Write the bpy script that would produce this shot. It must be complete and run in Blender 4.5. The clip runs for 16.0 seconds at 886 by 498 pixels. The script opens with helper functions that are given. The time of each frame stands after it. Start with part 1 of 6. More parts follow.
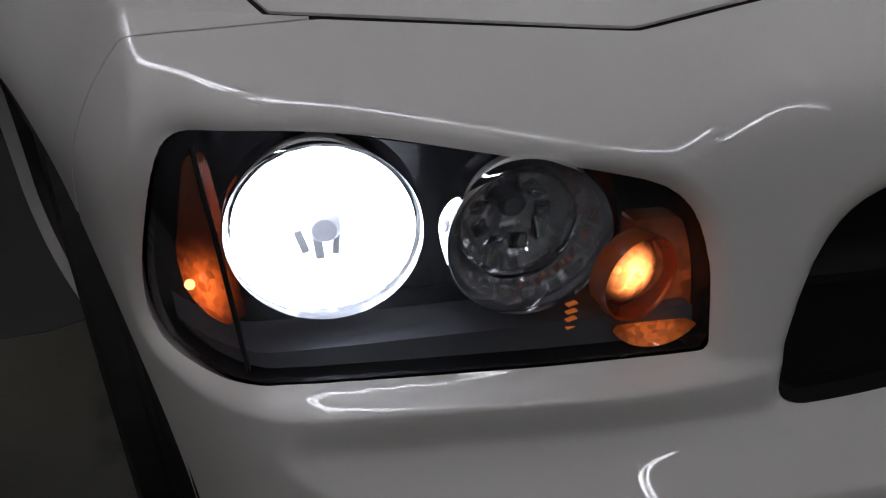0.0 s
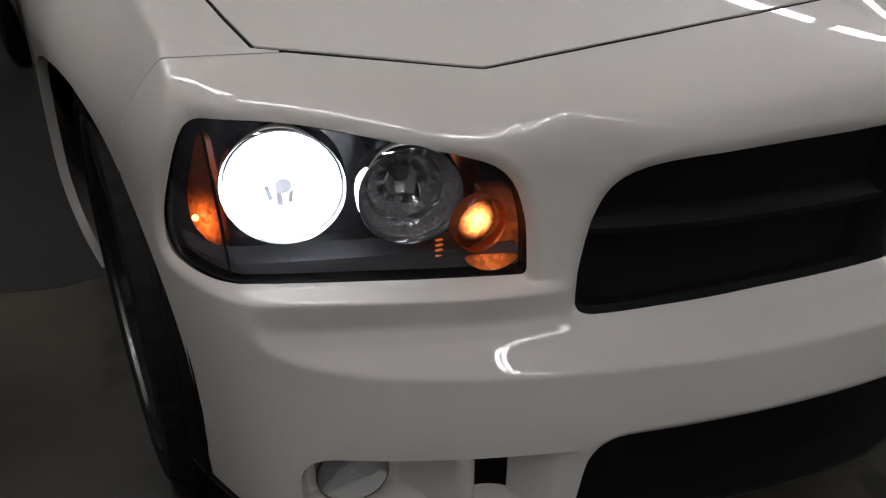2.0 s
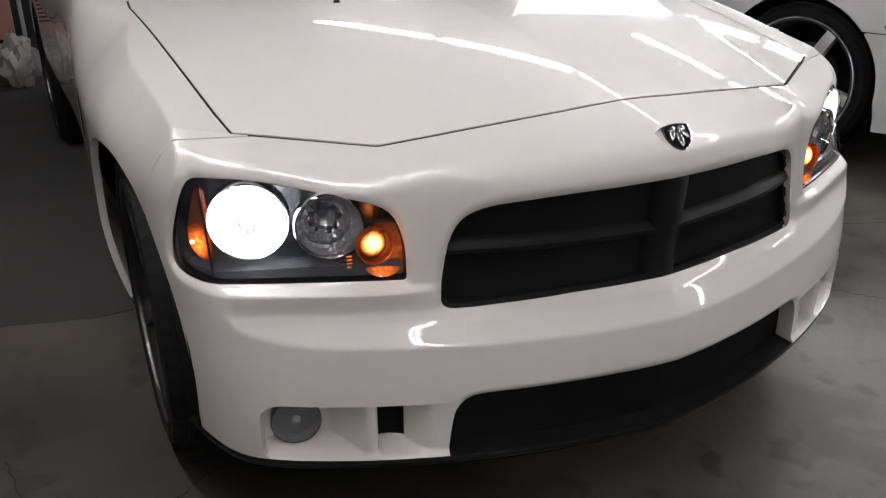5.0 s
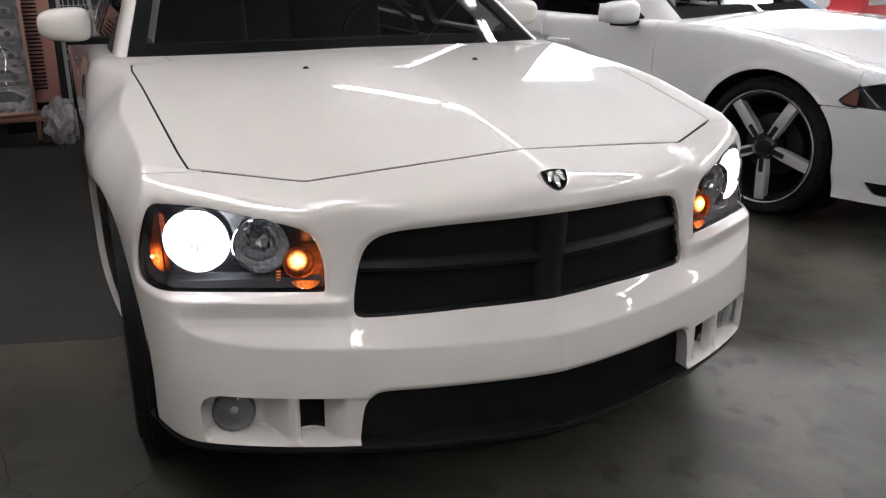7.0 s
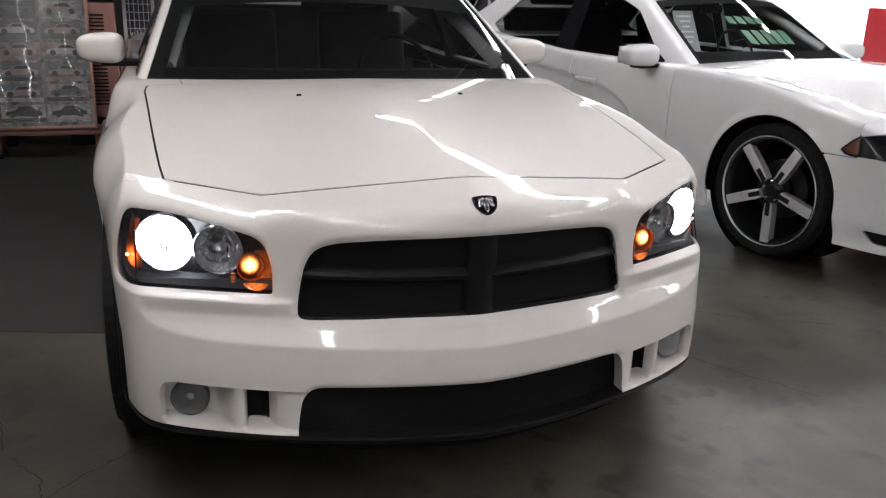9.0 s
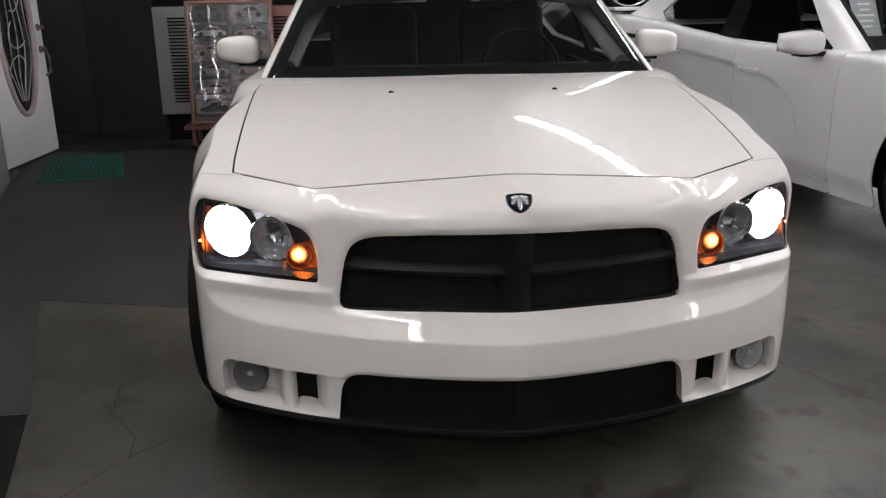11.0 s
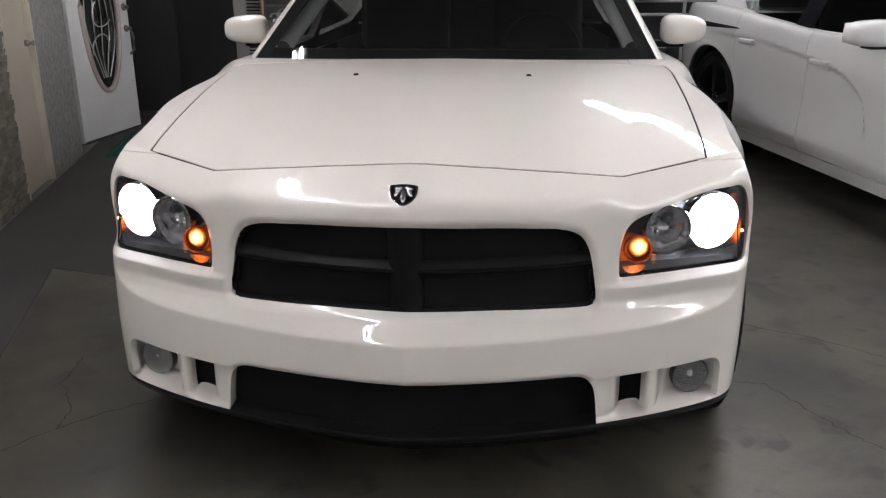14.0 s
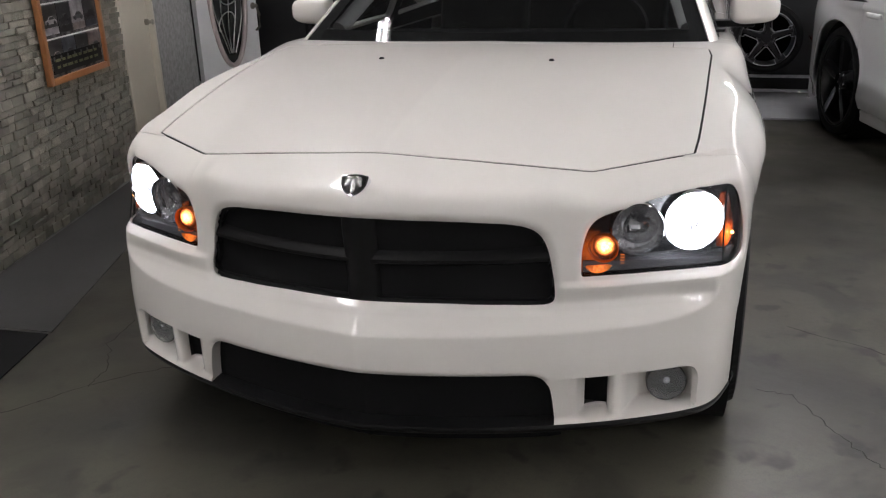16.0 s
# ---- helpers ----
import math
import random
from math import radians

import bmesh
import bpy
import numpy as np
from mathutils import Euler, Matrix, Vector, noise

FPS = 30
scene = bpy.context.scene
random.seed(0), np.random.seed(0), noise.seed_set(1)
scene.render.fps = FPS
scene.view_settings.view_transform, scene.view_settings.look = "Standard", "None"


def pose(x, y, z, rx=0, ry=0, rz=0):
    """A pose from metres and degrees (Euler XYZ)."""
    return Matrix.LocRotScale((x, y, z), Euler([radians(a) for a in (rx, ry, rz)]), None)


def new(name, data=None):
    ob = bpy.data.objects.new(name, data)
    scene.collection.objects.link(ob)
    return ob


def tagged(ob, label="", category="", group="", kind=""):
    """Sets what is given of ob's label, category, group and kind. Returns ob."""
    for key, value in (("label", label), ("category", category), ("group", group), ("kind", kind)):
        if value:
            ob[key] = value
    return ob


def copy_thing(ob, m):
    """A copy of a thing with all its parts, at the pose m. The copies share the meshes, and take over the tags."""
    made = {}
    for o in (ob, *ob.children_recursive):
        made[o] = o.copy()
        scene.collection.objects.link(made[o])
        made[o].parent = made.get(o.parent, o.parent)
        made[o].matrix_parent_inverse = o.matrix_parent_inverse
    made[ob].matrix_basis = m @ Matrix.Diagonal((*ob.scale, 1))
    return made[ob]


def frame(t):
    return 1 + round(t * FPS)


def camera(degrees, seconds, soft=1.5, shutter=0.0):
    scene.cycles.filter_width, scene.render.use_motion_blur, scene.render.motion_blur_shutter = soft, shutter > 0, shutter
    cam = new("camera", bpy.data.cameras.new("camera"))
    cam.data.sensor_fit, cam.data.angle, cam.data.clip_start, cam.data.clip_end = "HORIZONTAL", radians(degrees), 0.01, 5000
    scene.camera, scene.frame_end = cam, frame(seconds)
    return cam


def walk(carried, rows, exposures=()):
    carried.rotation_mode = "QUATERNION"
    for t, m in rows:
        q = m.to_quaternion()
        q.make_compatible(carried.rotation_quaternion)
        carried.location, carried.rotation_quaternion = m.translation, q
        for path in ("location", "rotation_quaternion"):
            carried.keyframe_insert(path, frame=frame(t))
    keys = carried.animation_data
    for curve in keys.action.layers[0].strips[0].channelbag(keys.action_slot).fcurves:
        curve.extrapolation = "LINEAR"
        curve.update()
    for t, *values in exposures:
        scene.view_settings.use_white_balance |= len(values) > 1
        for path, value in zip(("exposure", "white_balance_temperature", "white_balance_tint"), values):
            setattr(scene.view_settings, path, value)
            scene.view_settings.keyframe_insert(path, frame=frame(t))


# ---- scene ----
import collections

# ---- camera and its path ----
cam = camera(55.14, 16.0, soft=1.2)
walk(cam, [
    (0.0, pose(-1.000, -0.296, 1.069, 59.97, 2.27, -29.29)),
    (0.5, pose(-1.015, -0.337, 1.081, 58.06, 1.88, -29.68)),
    (1.0, pose(-1.031, -0.451, 1.118, 59.37, 0.54, -29.22)),
    (1.5, pose(-1.050, -0.576, 1.162, 60.00, 1.04, -29.00)),
    (2.0, pose(-1.101, -0.671, 1.201, 60.74, -0.35, -29.04)),
    (2.5, pose(-1.186, -0.738, 1.244, 61.84, 0.43, -31.43)),
    (3.0, pose(-1.256, -0.840, 1.269, 62.77, 1.38, -32.76)),
    (3.5, pose(-1.288, -0.913, 1.299, 63.33, 1.19, -33.82)),
    (4.0, pose(-1.263, -1.000, 1.317, 64.26, 1.35, -32.93)),
    (4.2, pose(-1.237, -1.058, 1.338, 64.16, 0.95, -31.73)),
    (6.3, pose(-1.108, -1.556, 1.387, 69.42, 0.14, -23.79)),
    (6.5, pose(-1.092, -1.603, 1.391, 69.60, -0.31, -24.10)),
    (7.0, pose(-1.055, -1.716, 1.399, 70.67, -0.14, -24.14)),
    (7.5, pose(-0.985, -1.843, 1.410, 71.47, -0.45, -22.02)),
    (8.0, pose(-0.910, -1.898, 1.413, 72.06, -0.03, -19.43)),
    (8.5, pose(-0.866, -1.962, 1.412, 72.05, -0.66, -19.04)),
    (9.0, pose(-0.820, -2.037, 1.436, 72.66, -1.88, -18.73)),
    (9.5, pose(-0.745, -2.088, 1.457, 72.40, -1.88, -18.47)),
    (10.0, pose(-0.604, -2.131, 1.458, 72.67, -0.36, -11.02)),
    (10.2, pose(-0.551, -2.160, 1.460, 72.42, -0.66, -8.05)),
    (12.3, pose(-0.082, -2.099, 1.444, 71.75, 0.13, -2.13)),
    (12.5, pose(-0.039, -2.088, 1.436, 71.67, -1.16, -0.14)),
    (13.0, pose(0.066, -2.081, 1.428, 71.44, 0.87, 3.21)),
    (13.5, pose(0.175, -2.059, 1.420, 71.29, 1.43, 3.45)),
    (14.0, pose(0.272, -2.003, 1.420, 71.28, 0.34, 4.97)),
    (14.5, pose(0.409, -1.960, 1.425, 71.35, 0.45, 7.71)),
    (15.0, pose(0.523, -1.921, 1.431, 71.27, 0.50, 11.50)),
    (15.5, pose(0.687, -1.892, 1.454, 71.09, 0.29, 15.58)),
    (16.0, pose(0.783, -1.883, 1.455, 69.58, 1.68, 16.14)),
], exposures=[(0.0, -1.05, 6050, 10), (0.5, -1.0, 6050, 10), (1.5, -0.65, 6350, 10), (2.5, -0.25, 6450, 10), (3.5, 0.1, 6480, 10), (6.5, 0.46, 6400, 10), (10.0, 0.50, 6400, 10), (14.0, 0.58, 6450, 10), (16.0, 0.54, 6450, 10)])

# ---- world and light ----
world = bpy.data.worlds.new("world")
scene.world = world
world.use_nodes = True
sky = world.node_tree.nodes.new("ShaderNodeTexSky")
sky.sky_type, sky.sun_disc = "NISHITA", False
sky.sun_elevation, sky.sun_rotation = radians(50), radians(60)
world.node_tree.links.new(sky.outputs[0], world.node_tree.nodes["Background"].inputs[0])
world.node_tree.nodes["Background"].inputs[1].default_value = 0.10
TUBE_STRENGTH = 42.0
DAYLIGHT_STRENGTH = 5.5
HEADLAMP_STRENGTH = 24.0


# ---- materials ----
def material(name, color=(0.5, 0.5, 0.5), rough=0.5, metal=0.0, coat=0.0, spec=0.5, vary=0.0, scale=8.0,
             bump=0.0, bump_scale=60.0, rough_vary=0.0, emit=None, strength=0.0, second=None, second_scale=2.0):
    """A surface with colour varied at two scales, uneven gloss and fine relief."""
    m = bpy.data.materials.new(name)
    m.use_nodes = True
    nt = m.node_tree
    b = nt.nodes["Principled BSDF"]
    b.inputs["Base Color"].default_value = (*color, 1)
    b.inputs["Roughness"].default_value = rough
    b.inputs["Metallic"].default_value = metal
    b.inputs["Coat Weight"].default_value = coat
    b.inputs["Coat Roughness"].default_value = 0.012
    b.inputs["Specular IOR Level"].default_value = spec
    if emit:
        b.inputs["Emission Color"].default_value = (*emit, 1)
        b.inputs["Emission Strength"].default_value = strength
    co = nt.nodes.new("ShaderNodeTexCoord").outputs["Object"]

    def noise_node(sc, detail=6.0):
        n = nt.nodes.new("ShaderNodeTexNoise")
        n.inputs["Scale"].default_value, n.inputs["Detail"].default_value = sc, detail
        nt.links.new(co, n.inputs["Vector"])
        return n.outputs["Fac"]

    if vary or second:
        base = nt.nodes.new("ShaderNodeMix")
        base.data_type = "RGBA"
        other = second or tuple(c * (1 - vary) for c in color)
        base.inputs["A"].default_value, base.inputs["B"].default_value = (*color, 1), (*other, 1)
        ramp = nt.nodes.new("ShaderNodeMapRange")
        ramp.inputs["From Min"].default_value, ramp.inputs["From Max"].default_value = 0.38, 0.66
        nt.links.new(noise_node(second_scale), ramp.inputs["Value"])
        nt.links.new(ramp.outputs[0], base.inputs["Factor"])
        fine = nt.nodes.new("ShaderNodeMix")
        fine.data_type, fine.blend_type = "RGBA", "MULTIPLY"
        fine.inputs["Factor"].default_value = 1.0
        g = nt.nodes.new("ShaderNodeMapRange")
        g.inputs["To Min"].default_value, g.inputs["To Max"].default_value = 1 - 0.5 * vary, 1 + 0.5 * vary
        nt.links.new(noise_node(scale * 4), g.inputs["Value"])
        nt.links.new(base.outputs["Result"], fine.inputs["A"])
        nt.links.new(g.outputs[0], fine.inputs["B"])
        nt.links.new(fine.outputs["Result"], b.inputs["Base Color"])
    if rough_vary:
        r = nt.nodes.new("ShaderNodeMapRange")
        r.inputs["To Min"].default_value, r.inputs["To Max"].default_value = rough - rough_vary, rough + rough_vary
        nt.links.new(noise_node(scale), r.inputs["Value"])
        nt.links.new(r.outputs[0], b.inputs["Roughness"])
    if bump:
        n = nt.nodes.new("ShaderNodeBump")
        n.inputs["Strength"].default_value, n.inputs["Distance"].default_value = bump, 0.004
        nt.links.new(noise_node(bump_scale), n.inputs["Height"])
        nt.links.new(n.outputs[0], b.inputs["Normal"])
    return m


def clear(name, tint=(1, 1, 1), gloss=1.0, rough=0.02, ior=1.45, dust_haze=0.0):
    """A thin clear or tinted pane: it lets light straight through and mirrors by Fresnel; a film of dust and painted
    haze scatters a little.
    """
    m = bpy.data.materials.new(name)
    m.use_nodes = True
    nt = m.node_tree
    out = nt.nodes["Material Output"]
    nt.nodes.remove(nt.nodes["Principled BSDF"])
    tr, gl = nt.nodes.new("ShaderNodeBsdfTransparent"), nt.nodes.new("ShaderNodeBsdfGlossy")
    tr.inputs[0].default_value = (*tint, 1)
    gl.inputs["Roughness"].default_value = rough
    fr, mul, mix = nt.nodes.new("ShaderNodeFresnel"), nt.nodes.new("ShaderNodeMath"), nt.nodes.new("ShaderNodeMixShader")
    fr.inputs["IOR"].default_value = ior
    mul.operation = "MULTIPLY"
    mul.inputs[1].default_value = gloss
    nt.links.new(fr.outputs[0], mul.inputs[0])
    nt.links.new(mul.outputs[0], mix.inputs[0])
    nt.links.new(tr.outputs[0], mix.inputs[1])
    nt.links.new(gl.outputs[0], mix.inputs[2])
    last = mix.outputs[0]
    if dust_haze:
        film, spread, noise, amount = (nt.nodes.new(n) for n in ("ShaderNodeMixShader", "ShaderNodeMixShader", "ShaderNodeTexNoise", "ShaderNodeMapRange"))
        nt.links.new(nt.nodes.new("ShaderNodeBsdfTranslucent").outputs[0], film.inputs[1])
        nt.links.new(nt.nodes.new("ShaderNodeBsdfDiffuse").outputs[0], film.inputs[2])
        nt.links.new(nt.nodes.new("ShaderNodeTexCoord").outputs["Object"], noise.inputs["Vector"])
        noise.inputs["Scale"].default_value, noise.inputs["Detail"].default_value = 300.0, 8.0
        amount.inputs["From Min"].default_value, amount.inputs["From Max"].default_value = 0.35, 0.7
        amount.inputs["To Min"].default_value, amount.inputs["To Max"].default_value = 0.85 * dust_haze, 1.2 * dust_haze
        nt.links.new(noise.outputs["Fac"], amount.inputs["Value"])
        nt.links.new(amount.outputs[0], spread.inputs[0])
        nt.links.new(last, spread.inputs[1])
        nt.links.new(film.outputs[0], spread.inputs[2])
        last = spread.outputs[0]
    nt.links.new(last, out.inputs[0])
    return m


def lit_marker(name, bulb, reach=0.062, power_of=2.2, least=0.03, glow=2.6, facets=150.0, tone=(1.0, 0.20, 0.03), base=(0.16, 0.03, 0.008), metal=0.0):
    """Dark faceted lens or lining with a glow painted round the point bulb; bulb is (x, y, z) on either side."""
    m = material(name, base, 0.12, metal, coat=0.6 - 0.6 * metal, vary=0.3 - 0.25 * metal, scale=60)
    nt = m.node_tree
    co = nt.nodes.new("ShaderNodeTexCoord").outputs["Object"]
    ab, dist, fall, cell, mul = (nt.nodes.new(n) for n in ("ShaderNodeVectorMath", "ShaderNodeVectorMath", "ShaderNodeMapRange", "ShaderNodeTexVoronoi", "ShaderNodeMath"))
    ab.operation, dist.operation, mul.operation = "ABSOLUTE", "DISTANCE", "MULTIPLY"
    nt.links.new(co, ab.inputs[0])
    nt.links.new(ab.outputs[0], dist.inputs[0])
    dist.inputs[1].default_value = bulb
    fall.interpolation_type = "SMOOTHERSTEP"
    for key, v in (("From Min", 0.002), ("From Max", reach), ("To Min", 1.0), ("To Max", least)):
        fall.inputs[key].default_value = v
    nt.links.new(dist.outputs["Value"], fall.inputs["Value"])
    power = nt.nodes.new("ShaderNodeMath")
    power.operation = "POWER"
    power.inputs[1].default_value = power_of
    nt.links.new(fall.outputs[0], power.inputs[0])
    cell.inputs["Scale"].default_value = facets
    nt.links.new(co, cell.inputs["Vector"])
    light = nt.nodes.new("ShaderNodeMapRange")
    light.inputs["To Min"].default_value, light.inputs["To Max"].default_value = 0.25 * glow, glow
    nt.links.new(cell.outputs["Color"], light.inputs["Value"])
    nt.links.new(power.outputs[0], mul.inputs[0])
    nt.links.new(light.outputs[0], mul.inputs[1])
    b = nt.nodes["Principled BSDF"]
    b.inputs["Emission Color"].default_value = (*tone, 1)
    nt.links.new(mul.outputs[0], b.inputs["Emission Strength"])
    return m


PAINT = material("pearl_white_paint", (0.80, 0.767, 0.724), 0.36, coat=1.0, spec=0.25, vary=0.03, scale=40, rough_vary=0.03)
PAINT_TWO = material("cool_white_paint", (0.72, 0.72, 0.725), 0.36, coat=1.0, spec=0.25, vary=0.03, scale=40, rough_vary=0.03)
BLACK_SATIN = material("satin_black_plastic", (0.0095, 0.0095, 0.0098), 0.5, spec=0.16, vary=0.3, scale=30, bump=0.05, rough_vary=0.06)
BLACK_MATT = material("matt_black_plastic", (0.0095, 0.0095, 0.010), 0.75, spec=0.12, vary=0.3, scale=30, bump=0.1)
BLACK_GLOSS = material("gloss_black_plastic", (0.008, 0.008, 0.010), 0.16, vary=0.2, scale=20, rough_vary=0.05)
LIP = material("black_urethane_lip", (0.012, 0.012, 0.0125), 0.38, spec=0.3, vary=0.35, scale=18, bump=0.1, rough_vary=0.08)
RUBBER = material("tyre_rubber", (0.009, 0.009, 0.0095), 0.75, spec=0.25, vary=0.35, scale=24, bump=0.15, rough_vary=0.08)
CHROME = material("chrome", (0.82, 0.82, 0.84), 0.07, metal=1.0, rough_vary=0.04, scale=20)
SILVER = material("machined_aluminium", (0.72, 0.72, 0.74), 0.38, metal=0.6, vary=0.02, scale=60)
RIM_BLACK = material("gloss_black_rim_paint", (0.008, 0.008, 0.009), 0.3, coat=0.2, vary=0.2, scale=20)
DISC = material("brake_disc_steel", (0.05, 0.05, 0.05), 0.4, metal=0.9, vary=0.2, scale=40)
REFLECTOR = material("lamp_reflector", (0.90, 0.91, 0.93), 0.09, metal=0.85, rough_vary=0.05, scale=60)
FOG_BOWL = material("fog_reflector", (0.80, 0.81, 0.82), 0.22, metal=0.9, rough_vary=0.1, scale=60)
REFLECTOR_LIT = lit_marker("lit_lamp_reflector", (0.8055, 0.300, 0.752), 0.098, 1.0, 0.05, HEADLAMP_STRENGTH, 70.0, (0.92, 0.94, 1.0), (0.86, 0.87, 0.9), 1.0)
LENS = clear("lamp_lens", (0.96, 0.97, 0.98), 1.0, 0.02, dust_haze=0.018)
# The heavier film lightens the fog lens in place of reflected light.
FOG_LENS = clear("fog_lamp_lens", (0.92, 0.94, 0.95), 1.6, 0.03, dust_haze=0.16)
LAMP_TRIM = material("satin_grey_lamp_trim", (0.15, 0.15, 0.165), 0.24, metal=0.6, vary=0.15, scale=40)
LAMP_GREY = material("grey_bulb_shield", (0.60, 0.60, 0.64), 0.5, vary=0.2, scale=60)
AMBER_HOT = material("amber_bulb", (1.0, 0.5, 0.2), 0.2, emit=(1.0, 0.36, 0.12), strength=7.0)
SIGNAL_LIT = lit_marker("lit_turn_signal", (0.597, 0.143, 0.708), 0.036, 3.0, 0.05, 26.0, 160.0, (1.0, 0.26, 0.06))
# Lower signal reflector: the bulb light it catches is painted as emission.
FOOT_GLOW = lit_marker("painted_glow_foot", (0.586, 0.124, 0.655), 0.045, 1.5, 0.08, 1.1, 190.0, (1.0, 0.21, 0.03), (0.30, 0.07, 0.01))
# Signal light falling on the inner wall is painted in as emission.
AMBER_WALL_GLOW = lit_marker("amber_wall_painted_glow", (0.57, 0.12, 0.69), 0.09, 1.6, 0.06, 0.50, 90.0, (1.0, 0.17, 0.02), (0.09, 0.02, 0.004))
AMBER_LINER = material("amber_liner", (0.30, 0.055, 0.008), 0.2, coat=0.5, vary=0.2, scale=60)
# Faint emission paints the highlight lines next to the signal dome.
AMBER_FIN_GLOW = material("amber_fin_glow", (0.6, 0.2, 0.04), 0.2, coat=0.5, emit=(1.0, 0.25, 0.05), strength=0.4)
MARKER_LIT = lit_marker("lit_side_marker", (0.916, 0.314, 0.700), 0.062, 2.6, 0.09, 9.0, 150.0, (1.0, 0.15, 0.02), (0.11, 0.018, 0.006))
AMBER_DARK = material("unlit_amber_lens", (0.16, 0.03, 0.008), 0.12, coat=0.6, vary=0.3, scale=60)
# The thin film here paints the haze of reflections on the glass.
WINDSCREEN = clear("windscreen_glass", (0.40, 0.42, 0.42), 1.0, 0.01, dust_haze=0.012)
SIDE_GLASS = clear("tinted_side_glass", (0.20, 0.22, 0.22), 1.2, 0.01)
LIGHT_GLASS = clear("lightly_tinted_side_glass", (0.48, 0.51, 0.50), 1.2, 0.01)
CLEAR_GLASS = clear("clear_glass", (0.90, 0.93, 0.92), 1.2, 0.01)
FRIT = material("windscreen_border", (0.005, 0.005, 0.005), 0.6, spec=0.1, vary=0.2, scale=20)
INTERIOR = material("dark_interior_trim", (0.034, 0.034, 0.036), 0.8, spec=0.08, vary=0.3, scale=30, bump=0.1)
SEAT = material("dark_seat_leather", (0.018, 0.018, 0.018), 0.55, spec=0.15, vary=0.3, scale=25, bump=0.15)
PILLAR_TRIM = material("grey_pillar_trim", (0.55, 0.55, 0.54), 0.7, vary=0.15, scale=30)
UNDER = material("underbody", (0.008, 0.008, 0.008), 0.9, vary=0.3)


# ---- mesh helpers ----
def link(name, mesh, mat, parent=None, label=""):
    ob = new(name, mesh)
    if mat and not mesh.materials:
        mesh.materials.append(mat)
    if parent:
        ob.parent = parent
    if label:
        tagged(ob, label)
    return ob


def part(name, bm, mat, parent=None, label="", smooth=True):
    """Links a bmesh as one mesh object under a thing or a part."""
    mesh = bpy.data.meshes.new(name)
    bmesh.ops.recalc_face_normals(bm, faces=bm.faces)
    bm.to_mesh(mesh)
    bm.free()
    if smooth:
        for f in mesh.polygons:
            f.use_smooth = True
        mesh.set_sharp_from_angle(angle=radians(40))
    return link(name, mesh, mat, parent, label)


def thing(name, label, category, place=None, group="", kind=""):
    ob = new(name)
    ob.empty_display_size = 0.2
    if place:
        ob.matrix_basis = place
    return tagged(ob, label, category, group, kind)


def box(c, s, bevel=0.0, m=None, seg=2, bm=None):
    bm = bm or bmesh.new()
    g = bmesh.ops.create_cube(bm, size=1.0, matrix=(m or Matrix()) @ Matrix.Translation(c) @ Matrix.Diagonal((*s, 1)))
    if bevel:
        es = {e for v in g["verts"] for e in v.link_edges}
        bmesh.ops.bevel(bm, geom=list(es), offset=bevel, segments=seg, profile=0.6, affect="EDGES")
    return bm


def lathe(profile, n=48, axis="x", bm=None, m=None, closed=False):
    """Turns a profile of (along, radius) round an axis."""
    bm = bm or bmesh.new()
    rings = []
    for a, r in profile:
        ring = []
        for i in range(n):
            t = 2 * math.pi * i / n
            p = {"x": (a, r * math.cos(t), r * math.sin(t)), "y": (r * math.cos(t), a, r * math.sin(t)),
                 "z": (r * math.cos(t), r * math.sin(t), a)}[axis]
            ring.append(bm.verts.new((m @ Vector(p)) if m else p))
        rings.append(ring)
    pairs = list(zip(rings, rings[1:])) + ([(rings[-1], rings[0])] if closed else [])
    for a, b in pairs:
        for i in range(n):
            bm.faces.new((a[i], a[(i + 1) % n], b[(i + 1) % n], b[i]))
    if not closed:
        for ring in (rings[0], rings[-1]):
            if (ring[0].co - ring[n // 2].co).length > 1e-5:
                bm.faces.new(ring)
    return bm


def tube(points, r, n=10, bm=None):
    """A round rod along points."""
    bm = bm or bmesh.new()
    pts = [Vector(p) for p in points]
    rings = []
    for i, p in enumerate(pts):
        d = (pts[min(i + 1, len(pts) - 1)] - pts[max(i - 1, 0)]).normalized()
        q = d.to_track_quat("Z", "Y")
        rings.append([bm.verts.new(p + q @ Vector((r * math.cos(2 * math.pi * k / n), r * math.sin(2 * math.pi * k / n), 0))) for k in range(n)])
    for a, b in zip(rings, rings[1:]):
        for k in range(n):
            bm.faces.new((a[k], a[(k + 1) % n], b[(k + 1) % n], b[k]))
    bm.faces.new(rings[0])
    bm.faces.new(rings[-1])
    return bm


def plate(outline, depth, m=None, bevel=0.0, bm=None):
    """A flat outline of (x, z) given thickness along y."""
    bm = bm or bmesh.new()
    vs = [bm.verts.new((x, 0, z)) for x, z in outline]
    f = bm.faces.new(vs)
    g = bmesh.ops.extrude_face_region(bm, geom=[f])
    nv = [v for v in g["geom"] if isinstance(v, bmesh.types.BMVert)]
    bmesh.ops.translate(bm, verts=nv, vec=(0, depth, 0))
    allv = vs + nv
    if bevel:
        es = [e for e in {e for v in vs for e in v.link_edges} if all(v in vs for v in e.verts)]
        bmesh.ops.bevel(bm, geom=es, offset=bevel, segments=2, profile=0.6, affect="EDGES")
    if m:
        bmesh.ops.transform(bm, matrix=m, verts=list(bm.verts))
    return bm


